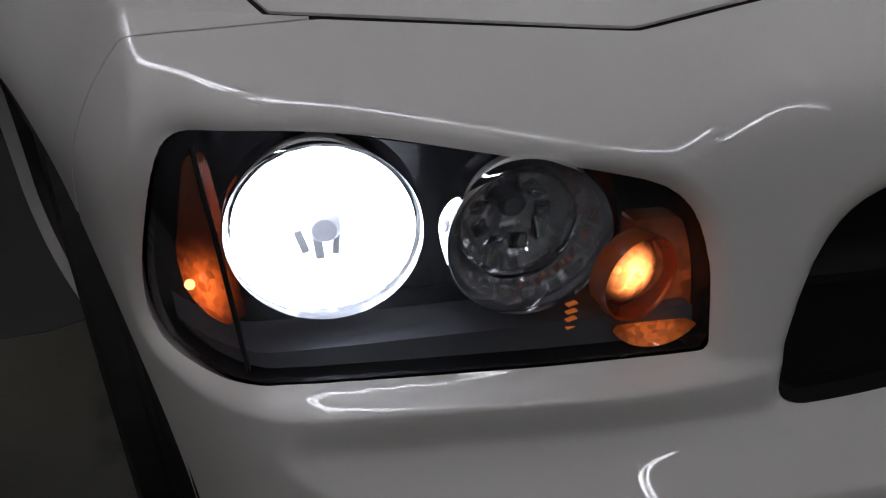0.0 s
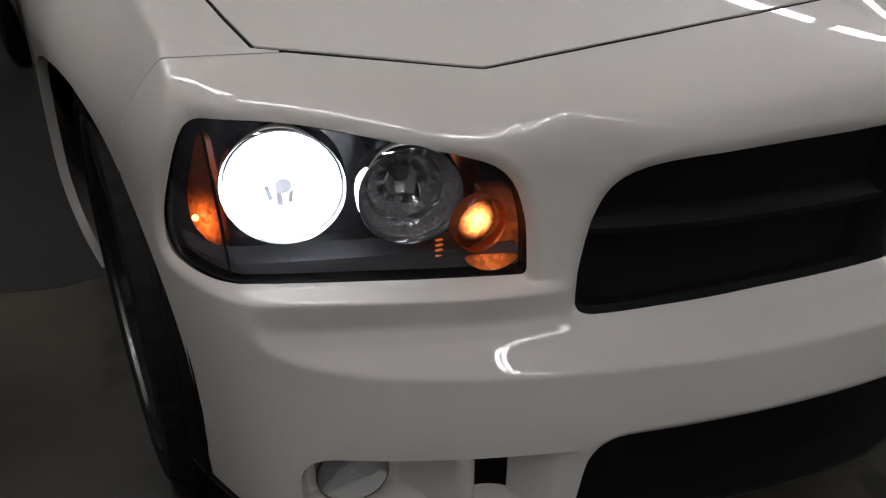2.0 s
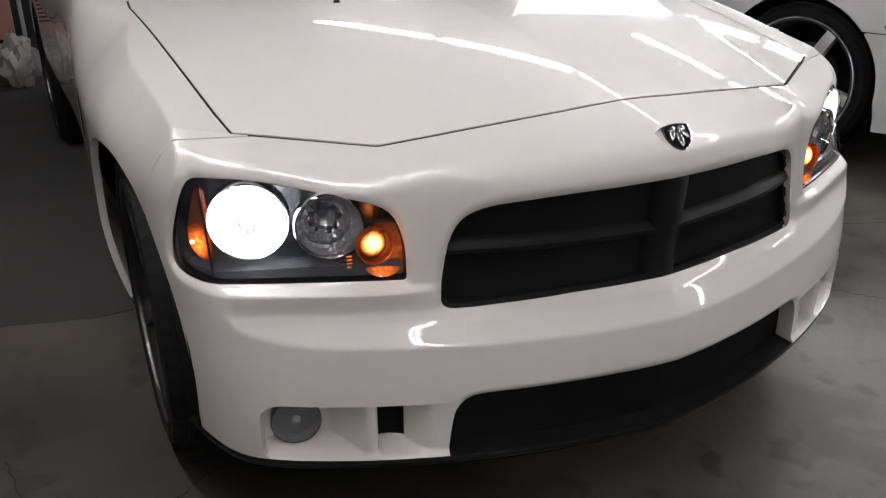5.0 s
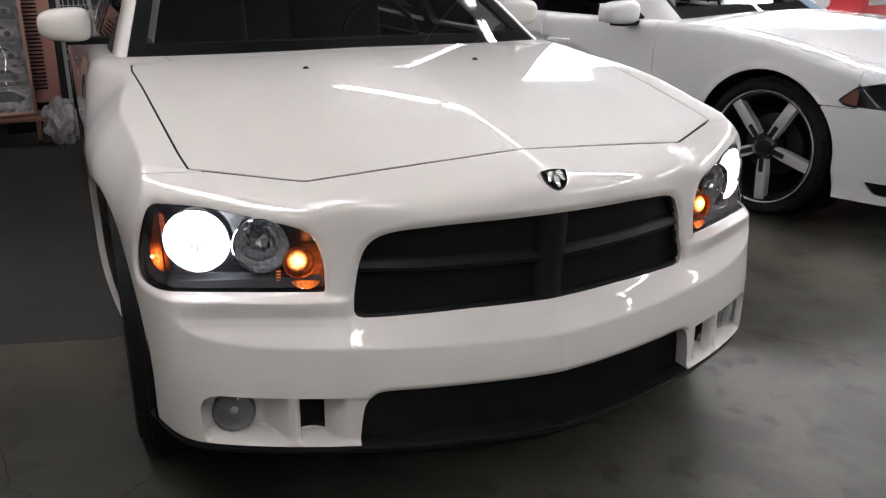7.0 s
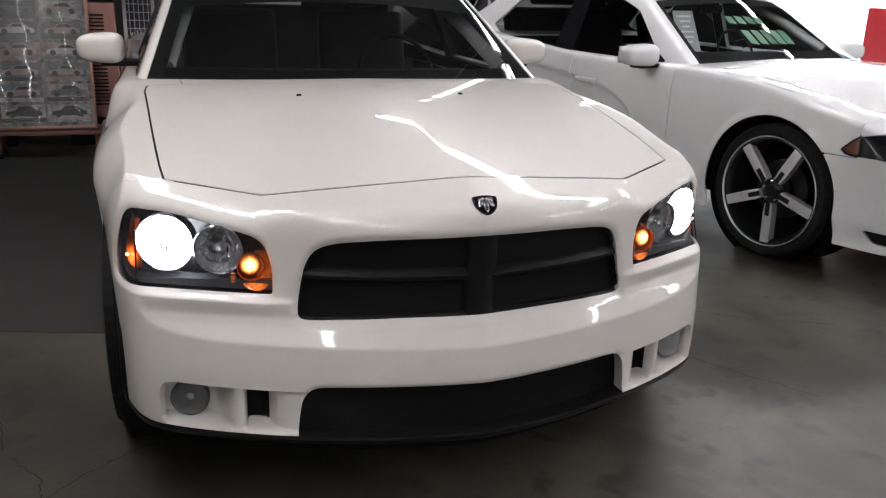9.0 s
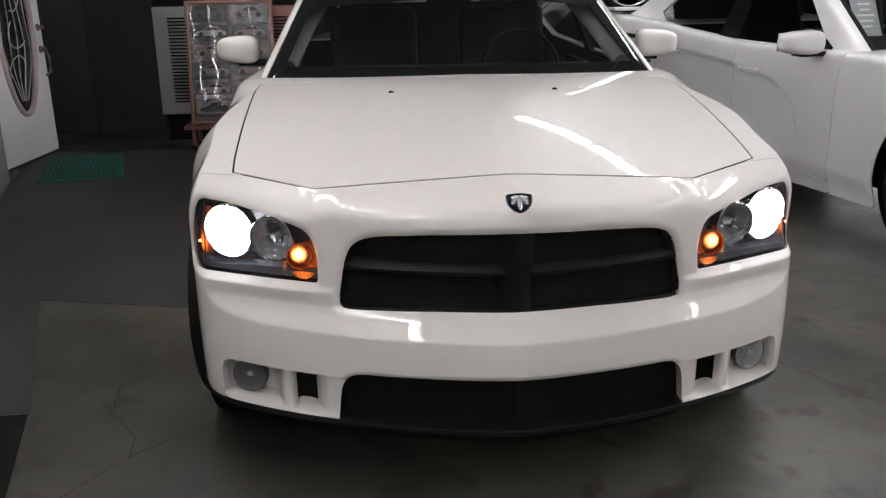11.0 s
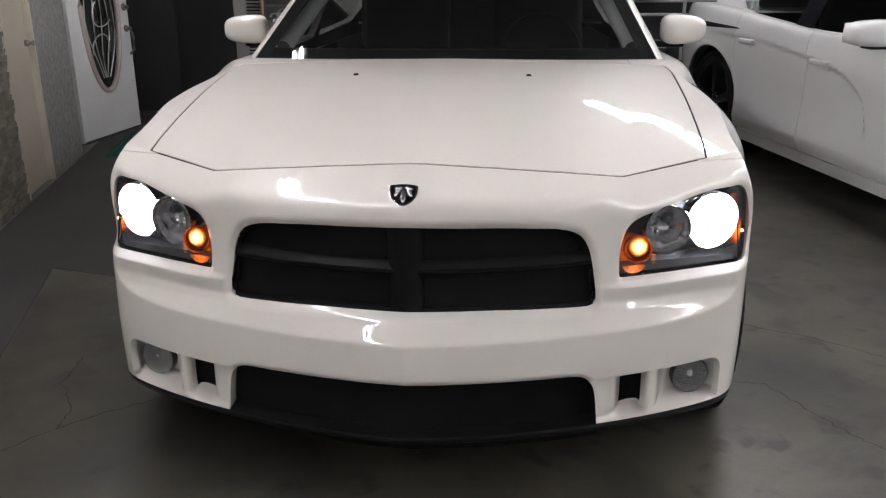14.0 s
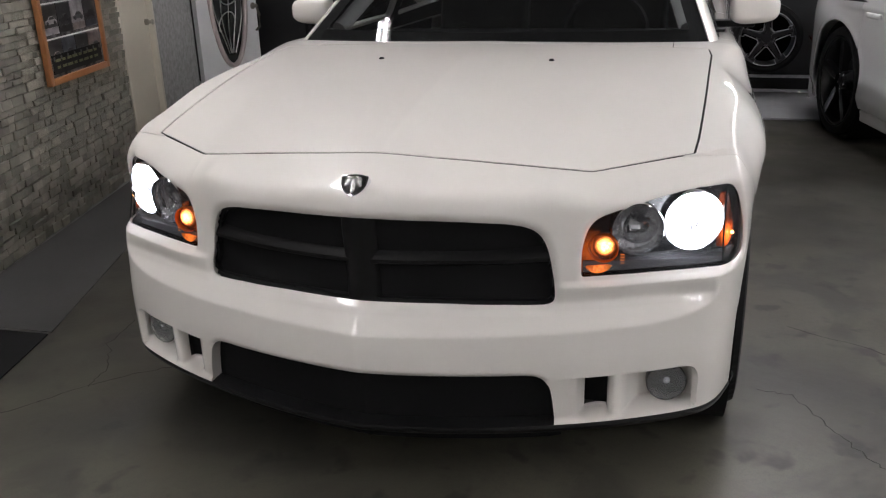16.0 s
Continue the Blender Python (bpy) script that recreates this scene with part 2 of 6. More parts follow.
# ---- curved body shells ----
def spline(knots):
    """A smooth curve through (x, y) knots that never overshoots."""
    xs, ys = (np.array(v, float) for v in zip(*knots))
    d = np.diff(ys) / np.diff(xs)
    m = np.zeros_like(ys)
    m[1:-1] = np.where(d[:-1] * d[1:] > 0, 2 * d[:-1] * d[1:] / (d[:-1] + d[1:] + 1e-12), 0)
    m[0], m[-1] = d[0], d[-1]

    def f(x):
        x = np.clip(x, xs[0], xs[-1])
        i = np.clip(np.searchsorted(xs, x) - 1, 0, len(xs) - 2)
        h = xs[i + 1] - xs[i]
        t = (x - xs[i]) / h
        return ((1 + 2 * t) * (1 - t) ** 2 * ys[i] + t * (1 - t) ** 2 * h * m[i]
                + t * t * (3 - 2 * t) * ys[i + 1] + t * t * (t - 1) * h * m[i + 1])
    return f


def smooth_max(k, *fs):
    m = np.maximum.reduce(fs)
    return m + k * np.log(sum(np.exp((f - m) / k) for f in fs))


def step(a, b, x):
    t = np.clip((x - a) / (b - a), 0, 1)
    return t * t * (3 - 2 * t)


def rounded(poly, r=0.02, n=5):
    """A closed outline with its corners rounded; a third number in a corner is its own radius."""
    out = []
    k = len(poly)
    for i in range(k):
        p = np.array(poly[i][:2], float)
        a, b = np.array(poly[i - 1][:2], float) - p, np.array(poly[(i + 1) % k][:2], float) - p
        rr = poly[i][2] if len(poly[i]) > 2 else r
        la, lb = min(rr, 0.48 * np.linalg.norm(a)), min(rr, 0.48 * np.linalg.norm(b))
        A, B = p + a / np.linalg.norm(a) * la, p + b / np.linalg.norm(b) * lb
        for t in np.linspace(0, 1, n):
            out.append(tuple((1 - t) ** 2 * A + 2 * t * (1 - t) * p + t * t * B))
    return out


def inside(poly, u, v, reach=0.08):
    """The distance to an outline: positive inside it, negative outside."""
    P = np.array(poly, float)
    u, v = np.asarray(u, float), np.asarray(v, float)
    out = np.full(u.shape, -reach)
    near = (u > P[:, 0].min() - reach) & (u < P[:, 0].max() + reach) & (v > P[:, 1].min() - reach) & (v < P[:, 1].max() + reach)
    a, b = u[near], v[near]
    if a.size:
        best, sign = np.full(a.shape, 1e9), np.zeros(a.shape, bool)
        for (x0, y0), (x1, y1) in zip(P, np.roll(P, -1, 0)):
            dx, dy = x1 - x0, y1 - y0
            t = np.clip(((a - x0) * dx + (b - y0) * dy) / (dx * dx + dy * dy + 1e-15), 0, 1)
            best = np.minimum(best, (a - x0 - t * dx) ** 2 + (b - y0 - t * dy) ** 2)
            if y0 != y1:
                sign ^= ((y0 > b) != (y1 > b)) & (a < (x1 - x0) * (b - y0) / (y1 - y0) + x0)
        out[near] = np.where(sign, 1, -1) * np.sqrt(best)
    return out


class Shell:
    """Half a body (x >= 0) whose skin is where field(x, y, z) is 0, on a grid wrapped round a box."""

    def __init__(self, field, xs, ys, zs, core, dent=None):
        self.field, self.dent = field, dent
        X, Y, Z = xs[-1], (ys[0], ys[-1]), zs[-1]
        quads, base = [], []
        faces = ((xs, zs, lambda a, b: (a, np.full_like(a, Y[0]), b)), (ys, zs, lambda a, b: (np.full_like(a, X), a, b)),
                 (xs, ys, lambda a, b: (a, b, np.full_like(a, Z))), (xs, zs, lambda a, b: (a, np.full_like(a, Y[1]), b)))
        n = 0
        for us, vs, place in faces:
            a, b = np.meshgrid(us, vs, indexing="ij")
            base.append(np.stack([c.ravel() for c in place(a, b)], 1))
            i = np.arange(a.size).reshape(a.shape) + n
            quads.append(np.stack([i[:-1, :-1], i[1:, :-1], i[1:, 1:], i[:-1, 1:]], -1).reshape(-1, 4))
            n += a.size
        base, quads = np.concatenate(base), np.concatenate(quads)
        _, first, back = np.unique(np.round(base, 6), axis=0, return_index=True, return_inverse=True)
        base, quads = base[first], back.ravel()[quads]
        o = np.stack([np.clip(base[:, 0], -9, core[0]), np.clip(base[:, 1], core[1], core[2]), np.clip(base[:, 2], core[3], core[4])], 1)
        d = base - o
        lo, hi = np.zeros(len(base)), np.full(len(base), 1.4)
        for _ in range(34):
            mid = (lo + hi) / 2
            p = o + d * mid[:, None]
            neg = field(p[:, 0], p[:, 1], p[:, 2]) < 0
            lo, hi = np.where(neg, mid, lo), np.where(neg, hi, mid)
        self.V = self.settle(o + d * lo[:, None])
        self.N = self.normals(self.V)
        q = self.V[quads]
        g = np.cross(q[:, 2] - q[:, 0], q[:, 3] - q[:, 1])
        flip = (g * self.N[quads].mean(1)).sum(1) < 0
        quads[flip] = quads[flip][:, ::-1]
        self.Q = quads

    def total(self, p):
        f = self.field(p[:, 0], p[:, 1], p[:, 2])
        return f + self.dent(p) if self.dent else f

    def normals(self, p, f=None):
        f = f or self.total
        h = 6e-4
        g = np.stack([f(p + np.eye(3)[k] * h) - f(p - np.eye(3)[k] * h) for k in range(3)], 1)
        return g / (np.linalg.norm(g, axis=1, keepdims=True) + 1e-12)

    def settle(self, p):
        """Moves points onto the dented skin."""
        if not self.dent:
            return p
        n = self.normals(p, lambda q: self.field(q[:, 0], q[:, 1], q[:, 2]))
        for _ in range(3):
            p = p - n * self.total(p)[:, None] * 0.9
        return p

    def cut(self, region):
        """The part of the skin where region(points) is positive: points, normals and faces."""
        val = region(self.V)
        keep = val[self.Q] > 0
        whole = self.Q[keep.all(1)]
        edge = self.Q[keep.any(1) & ~keep.all(1)]
        extra, known, polys = [], {}, []
        for q in edge:
            poly = []
            for i in range(4):
                a, b = int(q[i]), int(q[(i + 1) % 4])
                if val[a] > 0:
                    poly.append(a)
                if (val[a] > 0) != (val[b] > 0):
                    key = (min(a, b), max(a, b))
                    if key not in known:
                        t = val[key[0]] / (val[key[0]] - val[key[1]])
                        known[key] = len(self.V) + len(extra)
                        extra.append(self.V[key[0]] * (1 - t) + self.V[key[1]] * t)
                    poly.append(known[key])
            if len(poly) > 2:
                polys.append(poly)
        V = self.V
        N = self.N
        if extra:
            E = np.array(extra)
            n = self.normals(E)
            E = E - n * self.total(E)[:, None]
            V, N = np.concatenate([V, E]), np.concatenate([N, n])
        polys = [list(map(int, q)) for q in whole] + polys
        used = sorted({i for q in polys for i in q})
        new_id = {u: k for k, u in enumerate(used)}
        return V[used], N[used], [[new_id[i] for i in q] for q in polys]


def skin(name, pieces, mat, parent, label="", flange=0.012, push=None, sink=0.0, close=False, face=True):
    """One panel from cut pieces. flange: how far its edges turn in; push: the way they turn; close: a back to it as well."""
    verts, faces, normals = [], [], []
    for V, N, polys, mirror in pieces:
        V, N = V - N * sink, N
        way = np.array(push, float) if push is not None else None
        if mirror:
            V, N, polys = V * (-1, 1, 1), N * (-1, 1, 1), [q[::-1] for q in polys]
            way = way * (-1, 1, 1) if way is not None else None
        o = len(verts)
        verts += V.tolist()
        count = {}
        for q in polys:
            if face:
                faces.append([i + o for i in q])
                normals += [N[i] for i in q]
            for a, b in zip(q, q[1:] + q[:1]):
                count[(a, b)] = count.get((a, b), 0) + 1
        if flange:
            rim = [(a, b) for a, b in count if (b, a) not in count and not (abs(V[a][0]) < 1e-5 and abs(V[b][0]) < 1e-5)]
            low = {}
            for a, b in rim:
                for i in (a, b):
                    if i not in low:
                        low[i] = len(verts)
                        verts.append((V[i] + (way if way is not None else -N[i]) * flange).tolist())
                faces.append([b + o, a + o, low[a], low[b]])
                e = np.cross(V[a] - V[b], np.array(verts[low[b]]) - V[b])
                e = e / (np.linalg.norm(e) + 1e-12)
                normals += [e] * 4
            if close:
                base = len(verts)
                verts += (V + (way if way is not None else -N) * flange).tolist()
                for q in polys:
                    faces.append([i + base for i in q])
                    normals += [N[i] for i in q]
    mesh = bpy.data.meshes.new(name)
    mesh.from_pydata(verts, [], faces)
    mesh.polygons.foreach_set("use_smooth", [True] * len(mesh.polygons))
    mesh.normals_split_custom_set([tuple(n) for n in normals])
    return link(name, mesh, mat, parent, label)


def whole(cutting):
    """The largest connected piece of a cut, without stray slivers."""
    V, N, polys = cutting
    root = list(range(len(V)))

    def find(i):
        while root[i] != i:
            root[i] = root[root[i]]
            i = root[i]
        return i
    for q in polys:
        a = find(q[0])
        for i in q[1:]:
            root[find(i)] = a
    count = collections.Counter(find(q[0]) for q in polys)
    best = count.most_common(1)[0][0]
    return V, N, [q for q in polys if find(q[0]) == best]


def halves(cutting):
    return [(*cutting, False), (*cutting, True)]


# ---- the room ----
def concrete():
    """Worn polished concrete: broad clouds, dark oil spots, pale scuffs and uneven gloss."""
    m = bpy.data.materials.new("polished_concrete")
    m.use_nodes = True
    nt = m.node_tree
    b = nt.nodes["Principled BSDF"]
    co = nt.nodes.new("ShaderNodeTexCoord").outputs["Object"]

    def cloud(scale, lo, hi, a=0.0, z=1.0, detail=8.0, distort=0.0):
        n, r = nt.nodes.new("ShaderNodeTexNoise"), nt.nodes.new("ShaderNodeMapRange")
        r.interpolation_type = "SMOOTHERSTEP"
        n.inputs["Scale"].default_value, n.inputs["Detail"].default_value, n.inputs["Distortion"].default_value = scale, detail, distort
        nt.links.new(co, n.inputs["Vector"])
        nt.links.new(n.outputs["Fac"], r.inputs["Value"])
        for key, v in (("From Min", lo), ("From Max", hi), ("To Min", a), ("To Max", z)):
            r.inputs[key].default_value = v
        return r.outputs[0]

    def blend(fac, a, c):
        x = nt.nodes.new("ShaderNodeMix")
        x.data_type = "RGBA"
        nt.links.new(fac, x.inputs["Factor"])
        for key, v in (("A", a), ("B", c)):
            if isinstance(v, tuple):
                x.inputs[key].default_value = (*v, 1)
            else:
                nt.links.new(v, x.inputs[key])
        return x.outputs["Result"]
    c = blend(cloud(0.9, 0.25, 0.75, 0, 1, 2, 0.4), (0.098, 0.092, 0.070), (0.034, 0.032, 0.025))
    c = blend(cloud(2.6, 0.42, 0.66, 0, 0.70, 4, 0.8), c, (0.030, 0.029, 0.025))
    c = blend(cloud(6.5, 0.55, 0.70, 0, 0.80, 3, 0.3), c, (0.018, 0.017, 0.015))
    c = blend(cloud(38.0, 0.40, 0.80, 0, 0.35, 2, 1.5), c, (0.050, 0.048, 0.041))
    c = blend(cloud(240.0, 0.40, 0.80, 0, 0.35, 1), c, (0.040, 0.038, 0.033))
    nt.links.new(c, b.inputs["Base Color"])
    nt.links.new(cloud(2.4, 0.2, 0.8, 0.30, 0.48, 2), b.inputs["Roughness"])
    bump = nt.nodes.new("ShaderNodeBump")
    bump.inputs["Strength"].default_value, bump.inputs["Distance"].default_value = 0.12, 0.003
    nt.links.new(cloud(22.0, 0.0, 1.0), bump.inputs["Height"])
    nt.links.new(bump.outputs[0], b.inputs["Normal"])
    return m


CONCRETE = concrete()
DARK_STRIP = material("dark_floor_area", (0.038, 0.037, 0.035), 0.75, vary=0.25, scale=12, bump=0.2, bump_scale=90)
DARK_WALL = material("dark_grey_wall", (0.032, 0.032, 0.034), 0.7, vary=0.2, scale=6, bump=0.1)
# Pale so that the unseen walls bounce fill onto the car's front.
PLASTER = material("unseen_fill_wall", (0.62, 0.61, 0.59), 0.75, vary=0.15, scale=4, bump=0.15)
CEILING = material("ceiling_board", (0.022, 0.022, 0.022), 0.8, vary=0.15, scale=3)
STUCCO = material("mottled_grey_stucco", (0.30, 0.295, 0.29), 0.8, vary=0.35, scale=16, second=(0.21, 0.205, 0.20), second_scale=26, bump=0.5, bump_scale=70)
GROUT = material("stone_backing", (0.10, 0.095, 0.085), 0.9, vary=0.3)
DOOR_WHITE = material("white_door_paint", (0.74, 0.74, 0.74), 0.4, vary=0.06, scale=10)
CREAM = material("cream_door_paint", (0.50, 0.46, 0.38), 0.5, vary=0.1, scale=8)
BRASS = material("worn_metal_lock", (0.30, 0.28, 0.24), 0.3, metal=1.0, vary=0.2)
PINK_TRIM = material("taupe_oval_moulding", (0.42, 0.36, 0.34), 0.45, vary=0.15, scale=20)
TEXTURED_GLASS = material("leaded_dark_glass", (0.03, 0.032, 0.03), 0.12, vary=0.4, scale=14, bump=0.5, bump_scale=18)
LEAD = material("lead_came", (0.5, 0.5, 0.47), 0.35, metal=0.8)
MAT_GREEN = material("green_door_mat", (0.006, 0.075, 0.055), 0.9, vary=0.3, scale=60, bump=0.5, bump_scale=220)
TUBE_LIGHT = material("fluorescent_tube", (0.9, 0.9, 0.9), 0.3, emit=(1.0, 0.962, 0.975), strength=TUBE_STRENGTH)
FIXTURE = material("fixture_enamel", (0.7, 0.7, 0.68), 0.4, vary=0.1)
DAYLIGHT = material("daylight_backdrop", (0.9, 0.9, 0.9), 1.0, emit=(0.95, 0.98, 1.0), strength=DAYLIGHT_STRENGTH)

ROOM = (-9.0, 10.5, -10.5, 6.45, 4.6)  # west, east, south, north, height


def setting(name, bm, mat, label, category):
    return tagged(part(name, bm, mat, None, smooth=False), label, category, kind="structure")


def build_room():
    w, e, s, n, h = ROOM
    setting("floor", box(((w + e) / 2, (s + n) / 2 + 2, -0.1), (e - w + 1, n - s + 6, 0.2)), CONCRETE, "dark polished concrete garage floor with stains", "floor")
    setting("ceiling", box(((w + e) / 2, (s + n) / 2, h + 0.1), (e - w + 0.4, n - s + 0.4, 0.2)), CEILING, "plain painted garage ceiling", "ceiling")
    # These three walls stay out of view and act as bounce surfaces.
    setting("wall_south", box(((w + e) / 2, s - 0.1, h / 2), (e - w + 0.4, 0.2, h)), PLASTER, "unseen pale garage wall added for bounced fill light", "wall")
    setting("wall_east", box((e + 0.1, (s + n) / 2, h / 2), (0.2, n - s, h)), PLASTER, "unseen pale garage wall added for bounced fill light", "wall")
    setting("wall_west", box((w - 0.1, (s + n) / 2, h / 2), (0.2, n - s, h)), PLASTER, "unseen pale garage wall added for bounced fill light", "wall")
    bm = box(((w + 4.0) / 2, n + 0.1, h / 2), (4.0 - w, 0.2, h))
    box(((10.0 + e) / 2, n + 0.1, h / 2), (e - 10.0, 0.2, h), bm=bm)
    box((7.0, n + 0.1, (3.2 + h) / 2), (6.0, 0.2, h - 3.2), bm=bm)
    setting("wall_north", bm, DARK_WALL, "dark grey back wall with a wide open gateway", "wall")
    bm = box((6.65, n + 1.6, 1.9), (9.0, 0.02, 4.4))
    setting("backdrop", bm, DAYLIGHT, "overexposed white daylight outside the gateway", "daylight")


WALL_A, WALL_U = Vector((-2.36, 1.25, 0)), Vector((-0.2462, 0.9692, 0))
WALL = Matrix.Translation(WALL_A) @ Matrix.Rotation(math.atan2(0.2462, 0.9692), 4, "Z")  # y runs along the stone wall, +x into the room


def build_stone_wall():
    """The stone-faced side wall with its cream door; y along the wall, x out of it."""
    bm = box((-0.11, -1.35, 1.4), (0.18, 6.2, 2.8), m=WALL)
    box((-0.11, 2.035, 2.45), (0.18, 0.57, 0.7), m=WALL, bm=bm)
    wall = setting("wall_stone", bm, GROUT, "side wall faced with split stone mosaic tiles", "wall")
    setting("wall_panel", box((-0.10, 2.755, 1.4), (0.20, 0.85, 2.8), 0.006, WALL), STUCCO, "grey mottled stucco wall end beside the cream door", "wall")
    rng = random.Random(4)
    kinds = []
    for k in range(8):
        b = bmesh.new()
        g = bmesh.ops.create_cube(b, size=1.0)
        for v in b.verts:
            v.co += Vector((rng.uniform(-0.15, 0.15) if v.co.x > 0 else 0, rng.uniform(-0.03, 0.03), rng.uniform(-0.04, 0.04)))
        bmesh.ops.bevel(b, geom=[e for e in b.edges if all(v.co.x > 0 for v in e.verts)], offset=0.07, segments=1, affect="EDGES")
        bmesh.ops.recalc_face_normals(b, faces=b.faces)
        me = bpy.data.meshes.new("stone_tile")
        b.to_mesh(me)
        b.free()
        me.materials.append(STONE_PIECES)
        kinds.append(me)
    near, rest_v, rest_f = 0, [], []
    z, row = 0.0, 0
    while z < 2.55:
        hgt = rng.choice((0.032, 0.036, 0.042, 0.05))
        y = -1.6 - rng.uniform(0, 0.1)
        while y < (1.74 if z < 2.1 else 2.32):
            ln = rng.uniform(0.06, 0.13)
            end = 1.74 if z < 2.1 else 2.32
            if y + ln > end:
                ln = end - y
            gap = 1.74 < y + ln / 2 < 2.34 and z < 2.1
            if not gap and ln > 0.015:
                if y < 1.74 < y + ln and z < 2.1:
                    ln = 1.74 - y
                m = WALL @ Matrix.Translation((rng.uniform(-0.02, -0.008), y + ln / 2, z + hgt / 2)) @ Matrix.Diagonal((rng.uniform(0.018, 0.036), ln - 0.003, hgt - 0.003, 1))
                me = rng.choice(kinds)
                if near < 300 and 0.4 < y < 2.6 and 0.35 < z < 1.15:
                    ob = link("stone_tile", me, None, wall)
                    ob.matrix_basis = m
                    near += 1
                else:
                    o = len(rest_v)
                    rest_v += [tuple(m @ v.co) for v in me.vertices]
                    rest_f += [[i + o for i in f.vertices] for f in me.polygons]
            y += ln
        z += hgt
    me = bpy.data.meshes.new("stone_facing")
    me.from_pydata(rest_v, [], rest_f)
    me.materials.append(STONE_PIECES)
    tagged(link("stone_facing", me, None, wall), "split stone mosaic facing", kind="stuff")

    door = thing("cream_door", "narrow cream painted door with a small dark lock", "door", WALL, kind="")
    part("door_leaf", box((-0.06, 2.04, 1.02), (0.045, 0.56, 2.04), 0.004), CREAM, door)
    part("lock", lathe([(0.0, 0.022), (0.02, 0.022), (0.028, 0.012), (0.045, 0.012), (0.05, 0.02), (0.06, 0.016)], 20, "x", m=Matrix.Translation((-0.038, 2.27, 0.93))), BRASS, door, "dark metal door lock")
    for y in (1.75, 2.33):
        part("door_frame", box((-0.03, y, 1.03), (0.07, 0.03, 2.06), 0.004), CREAM, door)
    part("door_frame", box((-0.03, 2.04, 2.075), (0.07, 0.61, 0.03), 0.004), CREAM, door)


def stone_material():
    m = material("split_stone_pieces", (0.21, 0.196, 0.160), 0.85, vary=0.4, scale=9, second=(0.138, 0.129, 0.104), second_scale=7, bump=0.6, bump_scale=45)
    nt = m.node_tree
    b = nt.nodes["Principled BSDF"]
    old = b.inputs["Base Color"].links[0].from_socket
    geo, info = nt.nodes.new("ShaderNodeNewGeometry"), nt.nodes.new("ShaderNodeObjectInfo")
    add = nt.nodes.new("ShaderNodeMath")
    fr = nt.nodes.new("ShaderNodeMath")
    fr.operation = "FRACT"
    nt.links.new(geo.outputs["Random Per Island"], add.inputs[0])
    nt.links.new(info.outputs["Random"], add.inputs[1])
    nt.links.new(add.outputs[0], fr.inputs[0])
    rng = nt.nodes.new("ShaderNodeMapRange")
    rng.inputs["To Min"].default_value, rng.inputs["To Max"].default_value = 0.68, 1.22
    nt.links.new(fr.outputs[0], rng.inputs["Value"])
    mul = nt.nodes.new("ShaderNodeMix")
    mul.data_type, mul.blend_type = "RGBA", "MULTIPLY"
    mul.inputs["Factor"].default_value = 1.0
    nt.links.new(old, mul.inputs["A"])
    nt.links.new(rng.outputs[0], mul.inputs["B"])
    nt.links.new(mul.outputs["Result"], b.inputs["Base Color"])
    return m


STONE_PIECES = stone_material()


def ceiling_lights():
    """Rows of bare twin fluorescent tubes hung under the ceiling; each place is x, y and turn."""
    first = thing("fluorescent_light", "white twin-tube fluorescent light hung from the ceiling", "ceiling light", pose(-1.53, -0.525, 3.25, 0, 0, 3.5), group="ceiling lights")
    part("housing", box((0, 0, 0.05), (0.16, 1.36, 0.06), 0.01), FIXTURE, first)
    for x in (-0.04, 0.04):
        part("tube", lathe([(-0.655, 0.0), (-0.655, 0.017), (0.655, 0.017), (0.655, 0.0)], 12, "y", m=Matrix.Translation((x, 0, 0))), TUBE_LIGHT, first)
    for y in (-0.55, 0.55):
        part("hanger", tube([(0, y, 0.08), (0, y, 1.35)], 0.006, 6), FIXTURE, first)
    places = [(-1.56 - 0.06 * y, y, 3.5) for y in (-9.225, -7.775, -6.325, -4.875, -3.425, -1.975, 0.925, 2.15)]
    places += [(1.75 - 0.45 * (y - 4.45), y, 24) for y in (5.1, 3.78, 2.46, 1.14, -0.18, -1.5, -2.82, -4.14, -5.46, -6.78, -8.1)]
    places += [(6.0 - 0.45 * (y - 4.45), y, 24) for y in (5.1, 3.78, 2.46, 1.14, -0.18, -1.5)]
    for x, y, turn in places:
        copy_thing(first, pose(x, y, 3.25, 0, 0, turn))


